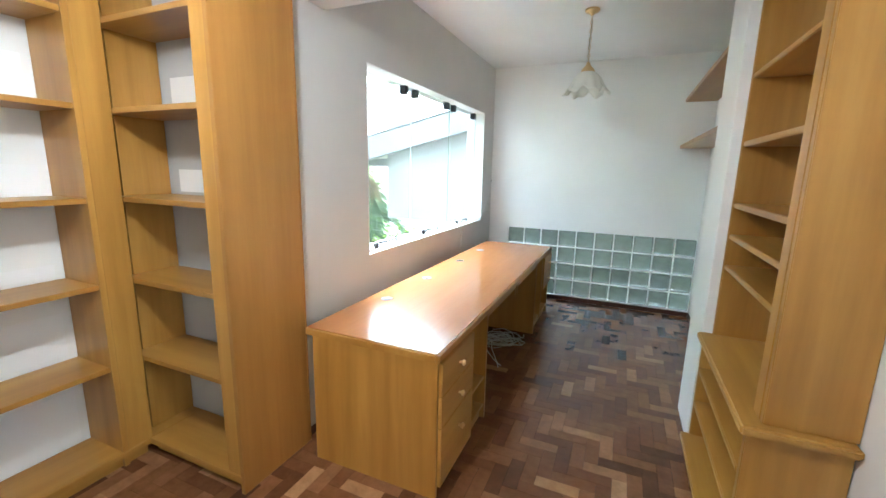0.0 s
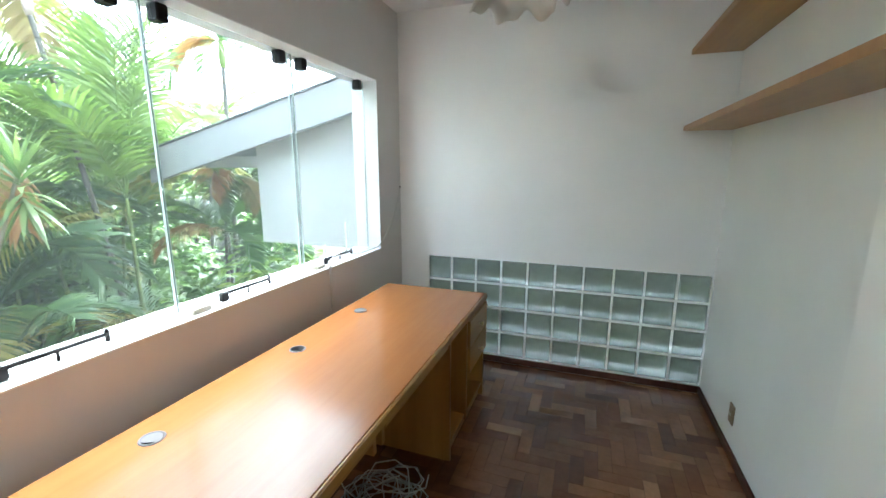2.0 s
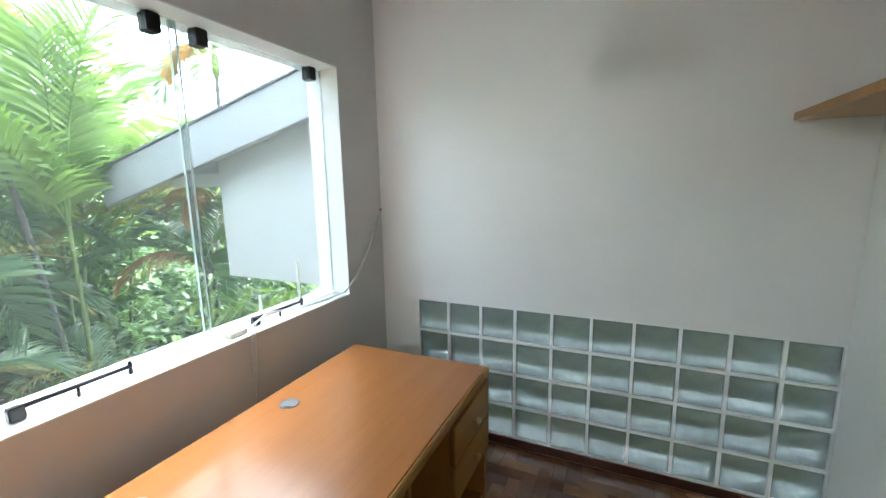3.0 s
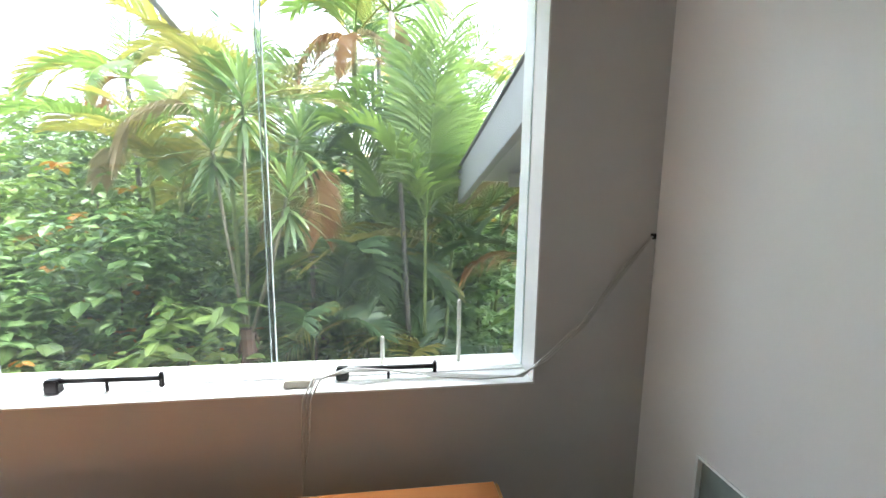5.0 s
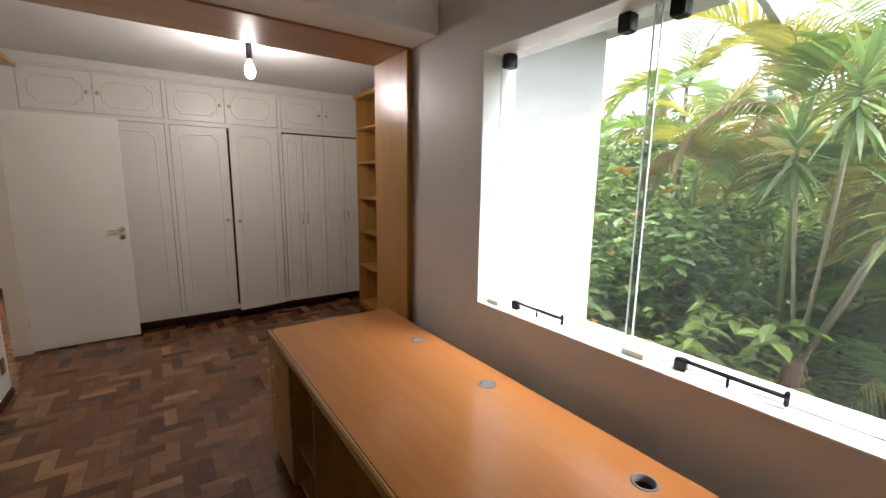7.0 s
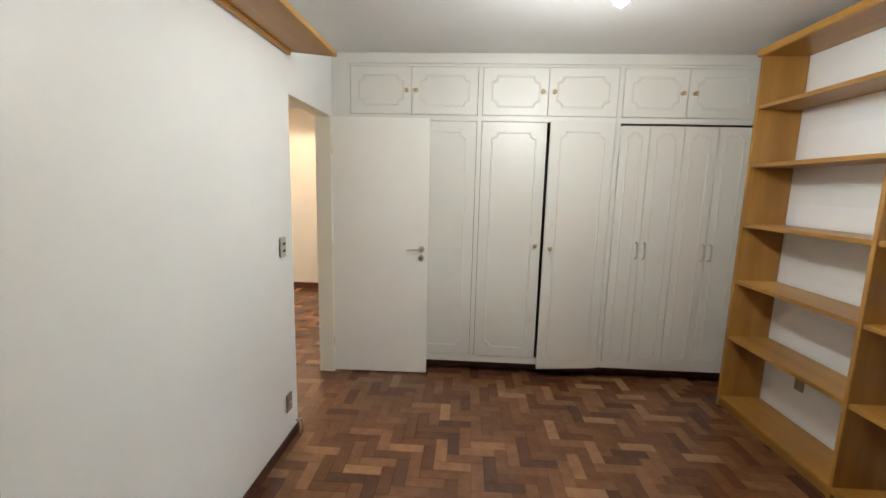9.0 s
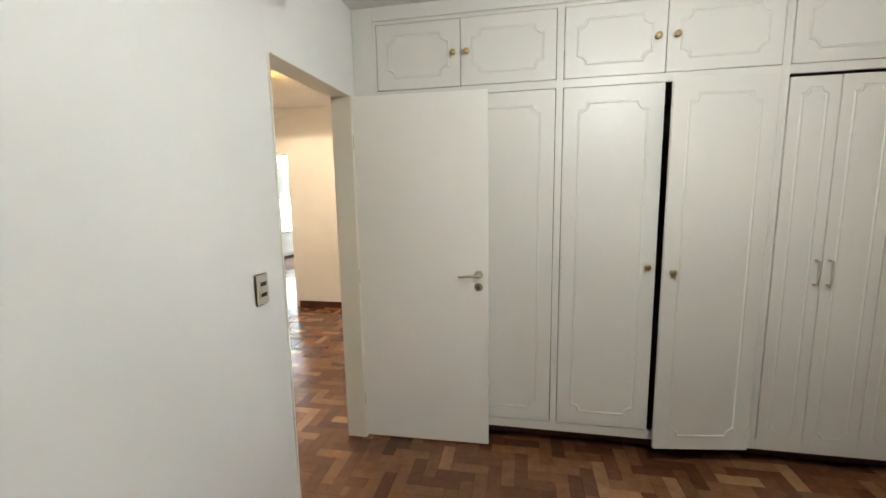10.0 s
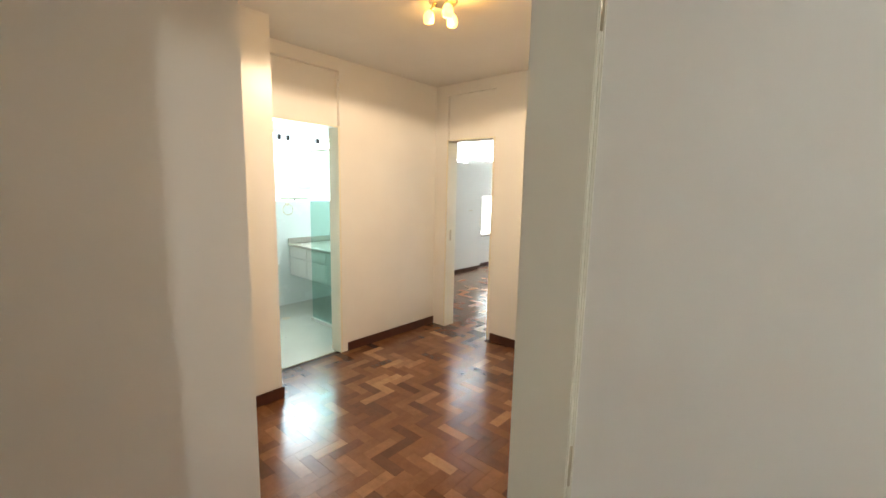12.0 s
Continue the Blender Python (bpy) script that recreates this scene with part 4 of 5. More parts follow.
for nm, s in (("door_2", Shape().box(HX - 0.006, HX + 0.146, BA[0] - 0.001, BA[0] + 0.02, 0, BA[2]).box(HX - 0.006, HX + 0.146, BA[1] - 0.02, BA[1] + 0.001, 0, BA[2]).box(HX - 0.006, HX + 0.146, BA[0] + 0.02, BA[1] - 0.02, BA[2] - 0.012, BA[2])),
              ("door_3", Shape().box(DA[0] - 0.001, DA[0] + 0.02, HY - 0.156, HY + 0.006, 0, DA[2]).box(DA[1] - 0.02, DA[1] + 0.001, HY - 0.156, HY + 0.006, 0, DA[2]).box(DA[0] + 0.02, DA[1] - 0.02, HY - 0.156, HY + 0.006, DA[2] - 0.012, DA[2]))):
    d = tagged(new(nm), "white painted door frame in the hall", "door frame", kind="structure")
    part("door_frame", s, FRAMEP, d, bevel=0.002)
    part("strike_plate", Shape().box(DA[1] - 0.0215, DA[1] - 0.02, HY - 0.08, HY - 0.05, 1.0, 1.12) if nm == "door_3" else Shape().box(HX + 0.05, HX + 0.08, BA[1] - 0.0215, BA[1] - 0.02, 1.0, 1.12), NICKEL, d)

leaf = thing("bedroom_door", (1.545, -1.565, 0.012), "plain white painted door standing wide open before the closets", "door")
leaf.rotation_euler = (0, 0, radians(1.5))
LW = 0.785
part("leaf", Shape().box(-LW, 0, -0.036, 0, 0, 2.108), DOORP, leaf, bevel=0.002)
for z in (1.07, 0.997):
    part("rosette" if z > 1.05 else "lock_rosette", Shape().lathe([(0.025, 0), (0.025, 0.006), (0.021, 0.009)], (-LW + 0.055, 0, z), 20, 1), NICKEL, leaf, smooth=False)
part("lever", Shape().tube([(-LW + 0.055, 0.005, 1.07), (-LW + 0.055, 0.045, 1.07), (-LW + 0.07, 0.052, 1.07), (-LW + 0.12, 0.052, 1.068), (-LW + 0.17, 0.05, 1.063)], 0.0085, 10, 0.8), NICKEL, leaf, smooth=True)
part("keyhole", Shape().box(-LW + 0.052, -LW + 0.058, 0.009, 0.0105, 0.984, 1.007), DARKPL, leaf)
for z in (0.25, 1.05, 1.85):
    part("hinge", Shape().lathe([(0.007, z - 0.04), (0.007, z + 0.04)], (0.004, 0.004, 0), 10), NICKEL, leaf, smooth=True)

# ---------- closets ----------
CY = -1.64


def octo(x0, x1, z0, z1, c, y, wd=0.014, h=0.0032):
    """A thin raised moulding with scooped corners."""
    pts = []
    for (cx, cz, a0) in ((x0, z0, 90), (x1, z0, 180), (x1, z1, 270), (x0, z1, 0)):
        sx, sz = (1 if cx == x0 else -1), (1 if cz == z0 else -1)
        for k in range(5):
            a = radians(90 * k / 4)
            if (sx > 0) == (sz > 0):
                pts.append((cx + sx * c * math.sin(a), cz + sz * c * math.cos(a)))
            else:
                pts.append((cx + sx * c * math.cos(a), cz + sz * c * math.sin(a)))
    s, n = Shape(), len(pts)
    mx, mz = (x0 + x1) / 2, (z0 + z1) / 2
    for f, d in ((0, 0), (0.3, h), (0.7, h), (1, 0)):
        for p, q in pts:
            s.v.append((p + (wd * f if p < mx else -wd * f), y + d, q + (wd * f if q < mz else -wd * f)))
    for k in range(3):
        for i in range(n):
            a, b = k * n + i, k * n + (i + 1) % n
            s.f.append((a, b, b + n, a + n))
    return s


def closet_door(cl, name, x0, x1, z0, z1, inset=0.075, scoop=0.045, knobs=(), handle=None, turn=0.0):
    d = part(name, Shape().box(x0, x1, 0.0, 0.02, z0, z1), LACQUER, cl, bevel=0.002, at=(0, CY - 0.018, 0))
    part("moulding", octo(x0 + inset, x1 - inset, z0 + inset, z1 - inset, scoop, 0.020), LACQUER, d)
    for kx, kz in knobs:
        part("knob", Shape().lathe([(0.012, 0.02), (0.008, 0.03), (0.008, 0.034), (0.016, 0.040), (0.017, 0.046), (0.010, 0.051)], (kx, 0, kz), 14, 1), BRASS, d, smooth=True)
    if handle:
        hx, hz = handle
        part("handle", Shape().tube([(hx, 0.02, hz - 0.065), (hx, 0.05, hz - 0.06), (hx, 0.053, hz), (hx, 0.05, hz + 0.06), (hx, 0.02, hz + 0.065)], 0.006, 8), BEIGE, d, smooth=True)
    return d


def closet(x0, x1, label):
    cl = thing("closet_unit", (0, 0, 0), label, "closet", "built-in closets")
    part("carcass", Shape().box(x0, x0 + 0.02, -2.44, CY - 0.02, 0.11, 2.54).box(x1 - 0.02, x1, -2.44, CY - 0.02, 0.11, 2.54).box(x0 + 0.02, x1 - 0.02, -2.44, -2.42, 0.11, 2.54).box(x0 + 0.02, x1 - 0.02, -2.42, CY - 0.02, 0.11, 0.13).box(x0 + 0.02, x1 - 0.02, -2.42, CY - 0.02, 2.13, 2.15), DARKIN, cl)
    part("face_frame", Shape().box(x0, x0 + 0.018, CY - 0.02, CY, 0.11, 2.54).box(x1 - 0.018, x1, CY - 0.02, CY, 0.11, 2.54).box(x0 + 0.018, x1 - 0.018, CY - 0.02, CY, 2.112, 2.155).box(x0 + 0.018, x1 - 0.018, CY - 0.02, CY, 0.11, 0.165).box(x0 + 0.018, x1 - 0.018, CY - 0.02, CY, 2.52, 2.54), LACQUER, cl, bevel=0.0015)
    return cl


C0, C1, C2, C3 = 1.43, 0.375, -0.70, -1.795
ca = closet(C1, C0, "white lacquered built-in closet with moulded doors partly behind the open door")
m = (C0 + C1) / 2
closet_door(ca, "door", C1 + 0.022, m - 0.002, 0.17, 2.108, knobs=((m - 0.03, 1.13),))
closet_door(ca, "door", m + 0.002, C0 - 0.022, 0.17, 2.108)
closet_door(ca, "upper_door", C1 + 0.022, m + 0.013, 2.158, 2.517, 0.06, 0.045, ((m - 0.022, 2.335),))
closet_door(ca, "upper_door", m + 0.017, C0 - 0.022, 2.158, 2.517, 0.06, 0.045, ((m + 0.055, 2.335),))
cb = closet(C2, C1, "white lacquered built-in closet with one door slightly ajar")
m = -0.155
closet_door(cb, "door", m, C1 - 0.022, 0.17, 2.108, knobs=((m + 0.045, 1.135),))
d = closet_door(cb, "ajar_door", C2 + 0.03, m - 0.004, 0.11, 2.112, knobs=((m - 0.05, 1.125),))
hinge = C2 + 0.03
d.matrix_basis = pose(hinge, CY - 0.0, 0, 0, 0, 8.0) @ pose(-hinge, 0.0, 0)
m2 = -0.15
closet_door(cb, "upper_door", m2 + 0.002, C1 - 0.022, 2.158, 2.517, 0.06, 0.045, ((m2 + 0.045, 2.335),))
closet_door(cb, "upper_door", C2 + 0.022, m2 - 0.002, 2.158, 2.517, 0.06, 0.045, ((m2 - 0.045, 2.335),))
cc = closet(C3, C2, "white lacquered built-in closet with narrow folding doors")
xs = [C2 - 0.022, -0.945, -1.205, -1.46, C3 + 0.08]
for k in range(4):
    hx = {0: xs[1] + 0.03, 1: xs[1] - 0.03, 2: xs[3] + 0.03, 3: xs[3] - 0.03}[k]
    closet_door(cc, "folding_leaf", xs[k + 1] + 0.002, xs[k] - 0.002, 0.15, 2.095, 0.05, 0.03, handle=(hx, 1.12))
m3 = (C2 - 1.70) / 2
closet_door(cc, "upper_door", m3 + 0.002, C2 - 0.022, 2.158, 2.517, 0.06, 0.045, ((m3 + 0.045, 2.335),))
closet_door(cc, "upper_door", C3 + 0.08, m3 - 0.002, 2.158, 2.517, 0.06, 0.045, ((m3 - 0.045, 2.335),))
part("filler", Shape().box(C3 + 0.018, C3 + 0.078, CY - 0.02, CY - 0.001, 0.165, 2.112).box(C3 + 0.018, C3 + 0.078, CY - 0.02, CY - 0.001, 2.155, 2.52), LACQUER, cc)
solid("trim_closet", Shape().box(C0, 1.558, CY - 0.02, CY, 0.0, CB).box(C3, C0, CY - 0.02, CY + 0.004, 2.542, CB - 0.001), LACQUER, "white painted cover strips above and beside the closets", "trim", 0.002)
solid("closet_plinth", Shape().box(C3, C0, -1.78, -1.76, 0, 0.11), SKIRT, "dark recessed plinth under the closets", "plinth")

# ---------- switches and sockets ----------
def plate(name, at, label, mats, slots=True, turn=0):
    ob = thing(name, at, label, "switch" if "switch" in name else "socket")
    ob.rotation_euler = (0, 0, radians(turn))
    part("plate", Shape().box(-0.008, 0, -0.036, 0.036, -0.058, 0.058), mats, ob, bevel=0.004)
    part("insert", Shape().box(-0.011, -0.008, -0.023, 0.023, -0.035, 0.035), mats, ob, bevel=0.001)
    for z in ((-0.02, 0.02) if slots else (0.0,)):
        part("rocker", Shape().box(-0.014, -0.0112, -0.016, 0.016, z - 0.007, z + 0.007), DARKPL if slots else BEIGE, ob, bevel=0.001)
    return ob


plate("light_switch", (EX - 0.003, -0.549, 1.226), "beige light switch plate with two dark rockers beside the doorway", BEIGE)
plate("wall_socket", (EX - 0.003, -0.565, 0.265), "beige and brown wall socket low beside the doorway", BROWNP, False)
plate("wall_socket", (EX - 0.001, 3.90, 0.235), "small brown-framed wall socket low on the white wall", BROWNP, False)
ob = thing("floor_cable", (0, 0, 0), "short white cable coming out by the skirting", "cable")
part("wire", Shape().tube([(EX - 0.02, -0.62, 0.11), (EX - 0.05, -0.63, 0.12), (EX - 0.06, -0.64, 0.06), (EX - 0.04, -0.66, 0.008)], 0.005, 8), CABLEM, ob, smooth=True)

# ---------- lamps ----------
LX, LY = 0.385, 3.02
lp = thing("pendant_lamp", (LX, LY, CN), "brass pendant lamp on a chain with a frilled frosted glass shade", "pendant lamp")
part("canopy", Shape().lathe([(0.052, 0), (0.055, -0.012), (0.045, -0.022), (0.02, -0.03), (0.008, -0.045)], steps=24), BRASS, lp, smooth=True)
for k in range(11):
    link = Shape()
    pts = [(0.008 * math.cos(a) * (k % 2), 0.008 * math.cos(a) * (1 - k % 2), -0.045 - 0.030 * k - 0.017 + 0.018 * math.sin(a)) for a in np.linspace(0, 2 * math.pi, 11)]
    part("link", link.tube(pts, 0.002, 5), BRASS, lp, smooth=True)
part("cord", Shape().tube([(0, 0, -0.04), (0.006, 0.003, -0.14), (-0.005, 0, -0.25), (0.004, 0.0, -0.38)], 0.003, 6), CABLEM, lp, smooth=True)
part("socket_cap", Shape().lathe([(0.012, -0.375), (0.02, -0.40), (0.045, -0.425), (0.055, -0.45), (0.05, -0.455)], steps=24), BRASS, lp, smooth=True)
prof = [(0.045, -0.445), (0.074, -0.458), (0.103, -0.488), (0.124, -0.528), (0.142, -0.560), (0.165, -0.580)]


def frill(r, h, a):
    f = max(0.0, (r - 0.08) / 0.085)
    return r * (1 + 0.10 * f * math.cos(6 * a)), h - 0.034 * f * (0.5 + 0.5 * math.cos(6 * a)) + 0.012 * f * math.cos(12 * a + 1)


part("shade", Shape().lathe(prof + [(r - 0.004, h - 0.004) for r, h in reversed(prof)], steps=72, wave=frill), FROST, lp, "frosted white glass shade with a frilled edge", smooth=True)
part("bulb", Shape().lathe([(0.01, -0.45), (0.03, -0.49), (0.035, -0.52), (0.02, -0.55), (0.004, -0.558)], steps=16), FROST, lp, smooth=True)

bl = thing("ceiling_bulb", (-0.14, -0.10, CB), "bare glowing bulb in a metal holder on the bedroom ceiling", "ceiling lamp")
part("base_plate", Shape().lathe([(0.055, 0), (0.055, -0.012), (0.03, -0.022)], steps=20), NICKEL, bl, smooth=True)
part("holder", Shape().lathe([(0.022, -0.022), (0.022, -0.13), (0.017, -0.16)], steps=16), DARKPL, bl, smooth=True)
part("stem", Shape().tube([(0.03, 0.01, -0.02), (0.035, 0.012, -0.08)], 0.006, 6), NICKEL, bl, smooth=True)
part("bulb", Shape().lathe([(0.014, -0.16), (0.02, -0.185), (0.033, -0.215), (0.037, -0.245), (0.030, -0.275), (0.012, -0.29), (0.002, -0.292)], steps=20), BULBM, bl, smooth=True)
point_lamp("bedroom_bulb_light", (-0.14, -0.10, CB - 0.335), 1.2, (1.0, 0.90, 0.78), 0.03)

hl = thing("spot_cluster", (3.0, -2.80, CH), "small round ceiling fitting with three glowing warm spots", "ceiling lamp")
part("base_plate", Shape().lathe([(0.085, 0), (0.085, -0.02), (0.078, -0.025)], steps=28), NICKEL, hl, smooth=False)
for a in (30, 150, 270):
    c, s = math.cos(radians(a)), math.sin(radians(a))
    arm = part("spot", Shape().tube([(0.05 * c, 0.05 * s, -0.02), (0.07 * c, 0.07 * s, -0.06)], 0.012, 8), NICKEL, hl, smooth=True)
    part("glass_bulb", Shape().lathe([(0.012, 0.0), (0.026, -0.015), (0.033, -0.045), (0.028, -0.07), (0.006, -0.078)], (0.085 * c, 0.085 * s, -0.06), 16), SPOTM, arm, smooth=True)
sp = new("hall_spot_light", bpy.data.lights.new("hall_spot_light", "SPOT"))
sp.data.energy, sp.data.color, sp.data.shadow_soft_size, sp.data.spot_size, sp.data.spot_blend = 4.3, (1.0, 0.68, 0.42), 0.06, radians(172), 0.12
sp.location = (3.0, -2.80, CH - 0.17)
point_lamp("hall_bulb_glow", (3.0, -2.80, CH - 0.16), 0.3, (1.0, 0.45, 0.08), 0.05)

# ---------- bathroom things ----------
va = thing("vanity_cabinet", (0, 0, 0), "wall-hung white bathroom vanity with a beige stone top", "vanity")
VX0, VX1, VY0, VY1 = 5.05, 6.34, -4.18, -3.58
part("body", Shape().box(VX0, VX1, VY0, VY1, 0.40, 0.79), LACQUER, va, bevel=0.003)
for k in range(3):
    a = VX0 + k * 0.43
    part("door", Shape().box(a + 0.004, a + 0.426, VY1 + 0.001, VY1 + 0.018, 0.405, 0.64), LACQUER, va, bevel=0.003)
    part("drawer", Shape().box(a + 0.004, a + 0.426, VY1 + 0.001, VY1 + 0.018, 0.665, 0.775), LACQUER, va, bevel=0.003)
part("counter", Shape().box(VX0, VX1, VY0, VY1 + 0.03, 0.79, 0.82), STONE, va, bevel=0.003)
part("splashback", Shape().box(VX1 - 0.02, VX1 + 0.005, VY0, VY1 + 0.03, 0.82, 0.89), STONE, va, bevel=0.003)
sg = thing("shower_screen", (0, 0, 0), "frameless green-tinted glass shower screen", "shower screen")
part("pane", Shape().box(4.70, 5.53, -3.415, -3.405, 0.03, 1.95), SHOWER, sg)
part("track", Shape().box(4.65, 5.55, -3.43, -3.39, -0.004, 0.03), LACQUER, sg, bevel=0.003)
part("top_rail", Shape().box(4.65, 5.55, -3.425, -3.395, 1.95, 1.975), NICKEL, sg, bevel=0.003)
tr_ = thing("towel_ring", (BX - 0.0, -3.55, 1.34), "small chrome towel ring on the bathroom wall", "towel ring")
part("mount", Shape().lathe([(0.02, -0.03), (0.02, 0)], steps=14, axis=0), NICKEL, tr_)
part("ring", Shape().tube([(-0.03, 0.07 * math.sin(a), -0.07 + 0.07 * math.cos(a)) for a in np.linspace(0, 6.283, 20)], 0.005, 6), NICKEL, tr_, smooth=True)
dr = thing("floor_drain", (5.8, -3.21, -0.004), "small round steel floor drain", "drain")
part("grate", Shape().lathe([(0.05, 0), (0.05, 0.004), (0.03, 0.006)], steps=20), NICKEL, dr)
wb = tagged(new("window_2"), "bright frameless bathroom window", "window", kind="structure")
p = part("pane", Shape().box(BX + 0.06, BX + 0.07, -4.4, -3.1, 1.38, 2.24), pane_glass("bath_window_glass", (0.95, 0.98, 0.97)), wb)
p.visible_shadow = False
for y in (-3.5, -3.62, -4.05):
    ob = thing("glass_clamp", (BX + 0.055, y, 2.19), "small dark clamp on the bathroom window", "clamp", "bath window clamps")
    part("plate", clamp_mesh, BLACKM, ob)
ob = thing("bath_window_latch", (BX + 0.03, -3.68, 1.38), "thin dark latch bar on the bathroom window sill", "latch")
part("bar", Shape().tube([(0, -0.2, 0.03), (0, 0.2, 0.03)], 0.007, 6), BLACKM, ob, smooth=True)
part("post", Shape().box(-0.008, 0.008, -0.01, 0.01, 0, 0.03), BLACKM, ob)

# ---------- far room things ----------
wr = thing("white_wardrobe", (0, 0, 0), "tall plain white wardrobe in the far room", "wardrobe")
part("body", Shape().box(6.15, 6.75, -7.58, -6.2, 0.06, 2.08), LACQUER, wr, bevel=0.003)
part("plinth", Shape().box(6.18, 6.73, -7.56, -6.22, 0.0, 0.06), SKIRT, wr)
part("door", Shape().box(6.13, 6.148, -7.575, -6.21, 0.065, 2.075), LACQUER, wr, bevel=0.002)
part("handle", Shape().box(6.115, 6.13, -7.25, -7.15, 1.18, 1.195), NICKEL, wr)
ob = thing("low_cabinet", (0, 0, 0), "low white cabinet with a pale top in the far room", "cabinet")
part("body", Shape().box(6.3, 6.9, -9.2, -7.62, 0.05, 0.62), LACQUER, ob, bevel=0.003)
part("top", Shape().box(6.27, 6.9, -9.2, -7.60, 0.62, 0.66), STONE, ob, bevel=0.003)
part("plinth", Shape().box(6.33, 6.88, -9.18, -7.64, 0.0, 0.05), SKIRT, ob)
ob = thing("wall_cabinet", (0, 0, 1.45), "white wall cabinet in the far room", "cabinet")
part("body", Shape().box(6.55, 7.2, -9.2, -7.62, 0.0, 0.75), LACQUER, ob, bevel=0.003)

# ---------- garden ----------
palm("slim_palm", (-3.30, 3.97, GZ), [(0, 0, -0.55, -0.19, 4.15)], 8, 1.9, (0.1, 1.15), 1.5, PALML, "slim ringed grey trunk with a pinkish shaft and arching green fronds", 11, 0.5, 0.042, 0.028, shaft=SHAFT, dry=((0, 2.6, -0.2, 0.9, 2.0),), withered=True)
palm("areca_palm", (-4.4, 4.25, GZ), [(0, 0, 0.0, 0.0, 2.75), (0.12, 0.1, 0.25, 0.2, 2.2), (-0.1, 0.15, -0.4, 0.35, 2.9), (0.05, -0.15, 0.15, -0.4, 2.0)], 5, 1.6, (0.35, 1.4), 1.15, PALML, "clump of bright green feather palms with yellow-green stems", 12, 0.52, 0.042, 0.024, STEMG, extra=((0, 0.9, 1.35, 1.85, 1.4), (0, 1.5, 1.2, 1.7, 1.4), (2, 0.3, 1.4, 1.7, 1.3)))
palm("areca_palm", (-3.45, 4.08, GZ), [(0, 0, 0.0, 0.0, 2.6)], 2, 1.1, (0.9, 1.3), 1.2, PALML, "young feather palm with broad bright arching fronds", 44, 0.5, 0.045, 0.022, STEMG, extra=((0, 0.3, 1.38, 1.6, 1.5), (0, 1.0, 1.46, 1.7, 1.3), (0, -0.5, 1.40, 1.35, 1.4)), pairs=26)
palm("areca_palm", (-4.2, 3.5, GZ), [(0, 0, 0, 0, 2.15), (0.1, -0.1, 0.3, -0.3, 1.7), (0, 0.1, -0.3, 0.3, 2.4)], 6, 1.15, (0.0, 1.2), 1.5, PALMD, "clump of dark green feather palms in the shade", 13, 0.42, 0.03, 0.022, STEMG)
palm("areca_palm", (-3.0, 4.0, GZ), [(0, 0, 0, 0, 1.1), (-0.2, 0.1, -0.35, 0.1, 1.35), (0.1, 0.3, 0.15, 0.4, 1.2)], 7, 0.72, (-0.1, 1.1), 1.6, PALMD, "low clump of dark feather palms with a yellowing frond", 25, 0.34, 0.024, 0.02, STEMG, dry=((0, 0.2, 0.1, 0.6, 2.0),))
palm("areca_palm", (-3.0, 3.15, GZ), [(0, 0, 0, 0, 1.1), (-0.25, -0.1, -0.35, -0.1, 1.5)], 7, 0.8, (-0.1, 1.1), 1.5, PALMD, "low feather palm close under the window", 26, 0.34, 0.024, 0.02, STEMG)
palm("feather_palm", (-3.95, 2.95, GZ), [(0, 0, 0.15, 0.05, 3.0)], 7, 1.15, (0.2, 1.25), 1.5, PALMD, "feather palm with a hanging orange dry frond", 22, 0.42, 0.036, 0.03, dry=((0, 0.25, 0.15, 0.95, 3.2), (0, 5.6, -0.3, 0.7, 2.0)))
dragon_plant((-3.0, 2.62, GZ), ((0.3, 0.15, 3.5), (0.1, -0.15, 3.2), (-0.15, 0.42, 3.3), (0.2, 0.4, 2.85)), 20, "spiky rosette plant with long narrow green leaves over a brown trunk", 0.43)
palm("feather_palm", (-4.1, 2.2, GZ), [(0, 0, 0.1, 0, 3.45)], 8, 1.3, (0.3, 1.3), 1.5, PALMY, "yellow-green feather palm with a withered grey frond", 24, 0.42, 0.034, 0.03, STEMG, dry=((0, 5.0, 0.6, 1.25, 3.2),), withered=True)
palm("feather_palm", (-5.0, 3.35, GZ), [(0, 0, 0.1, 0.0, 4.6)], 8, 1.4, (0.3, 1.3), 1.5, PALML, "tall palm with arching fronds and dry fronds hanging below", 16, 0.48, 0.038, 0.05, STEMG, dry=((0, 5.1, 0.1, 0.9, 2.6), (0, 0.9, 0.2, 0.8, 2.4), (0, 5.9, 0.0, 0.8, 2.8)))
palm("feather_palm", (-4.9, 1.0, GZ), [(0, 0, 0, 0, 3.3), (0.2, 0.3, 0.4, 0.5, 2.8)], 8, 1.4, (0.2, 1.35), 1.4, PALMY, "yellow-green feather palms over the shrubs", 18, 0.42, 0.036, 0.035, STEMG, dry=((0, 4.4, 0.2, 0.9, 2.2),), withered=True)
palm("feather_palm", (-5.9, 0.35, GZ), [(0, 0, 0.1, 0, 4.25)], 11, 1.45, (0.0, 1.4), 1.7, PALML, "feather palm standing clear against the sky", 28, 0.40, 0.036, 0.04, dry=((0, 4.2, 0.2, 1.0, 2.2),))
palm("feather_palm", (-5.6, 2.1, GZ), [(0, 0, 0, 0, 3.9), (0.3, 0.2, 0.5, 0.3, 3.2)], 9, 1.5, (0.1, 1.3), 1.5, PALMY, "yellow-green palms behind the rosette plant", 29, 0.44, 0.036, 0.035, STEMG, dry=((0, 5.5, 0.1, 1.1, 2.2),))
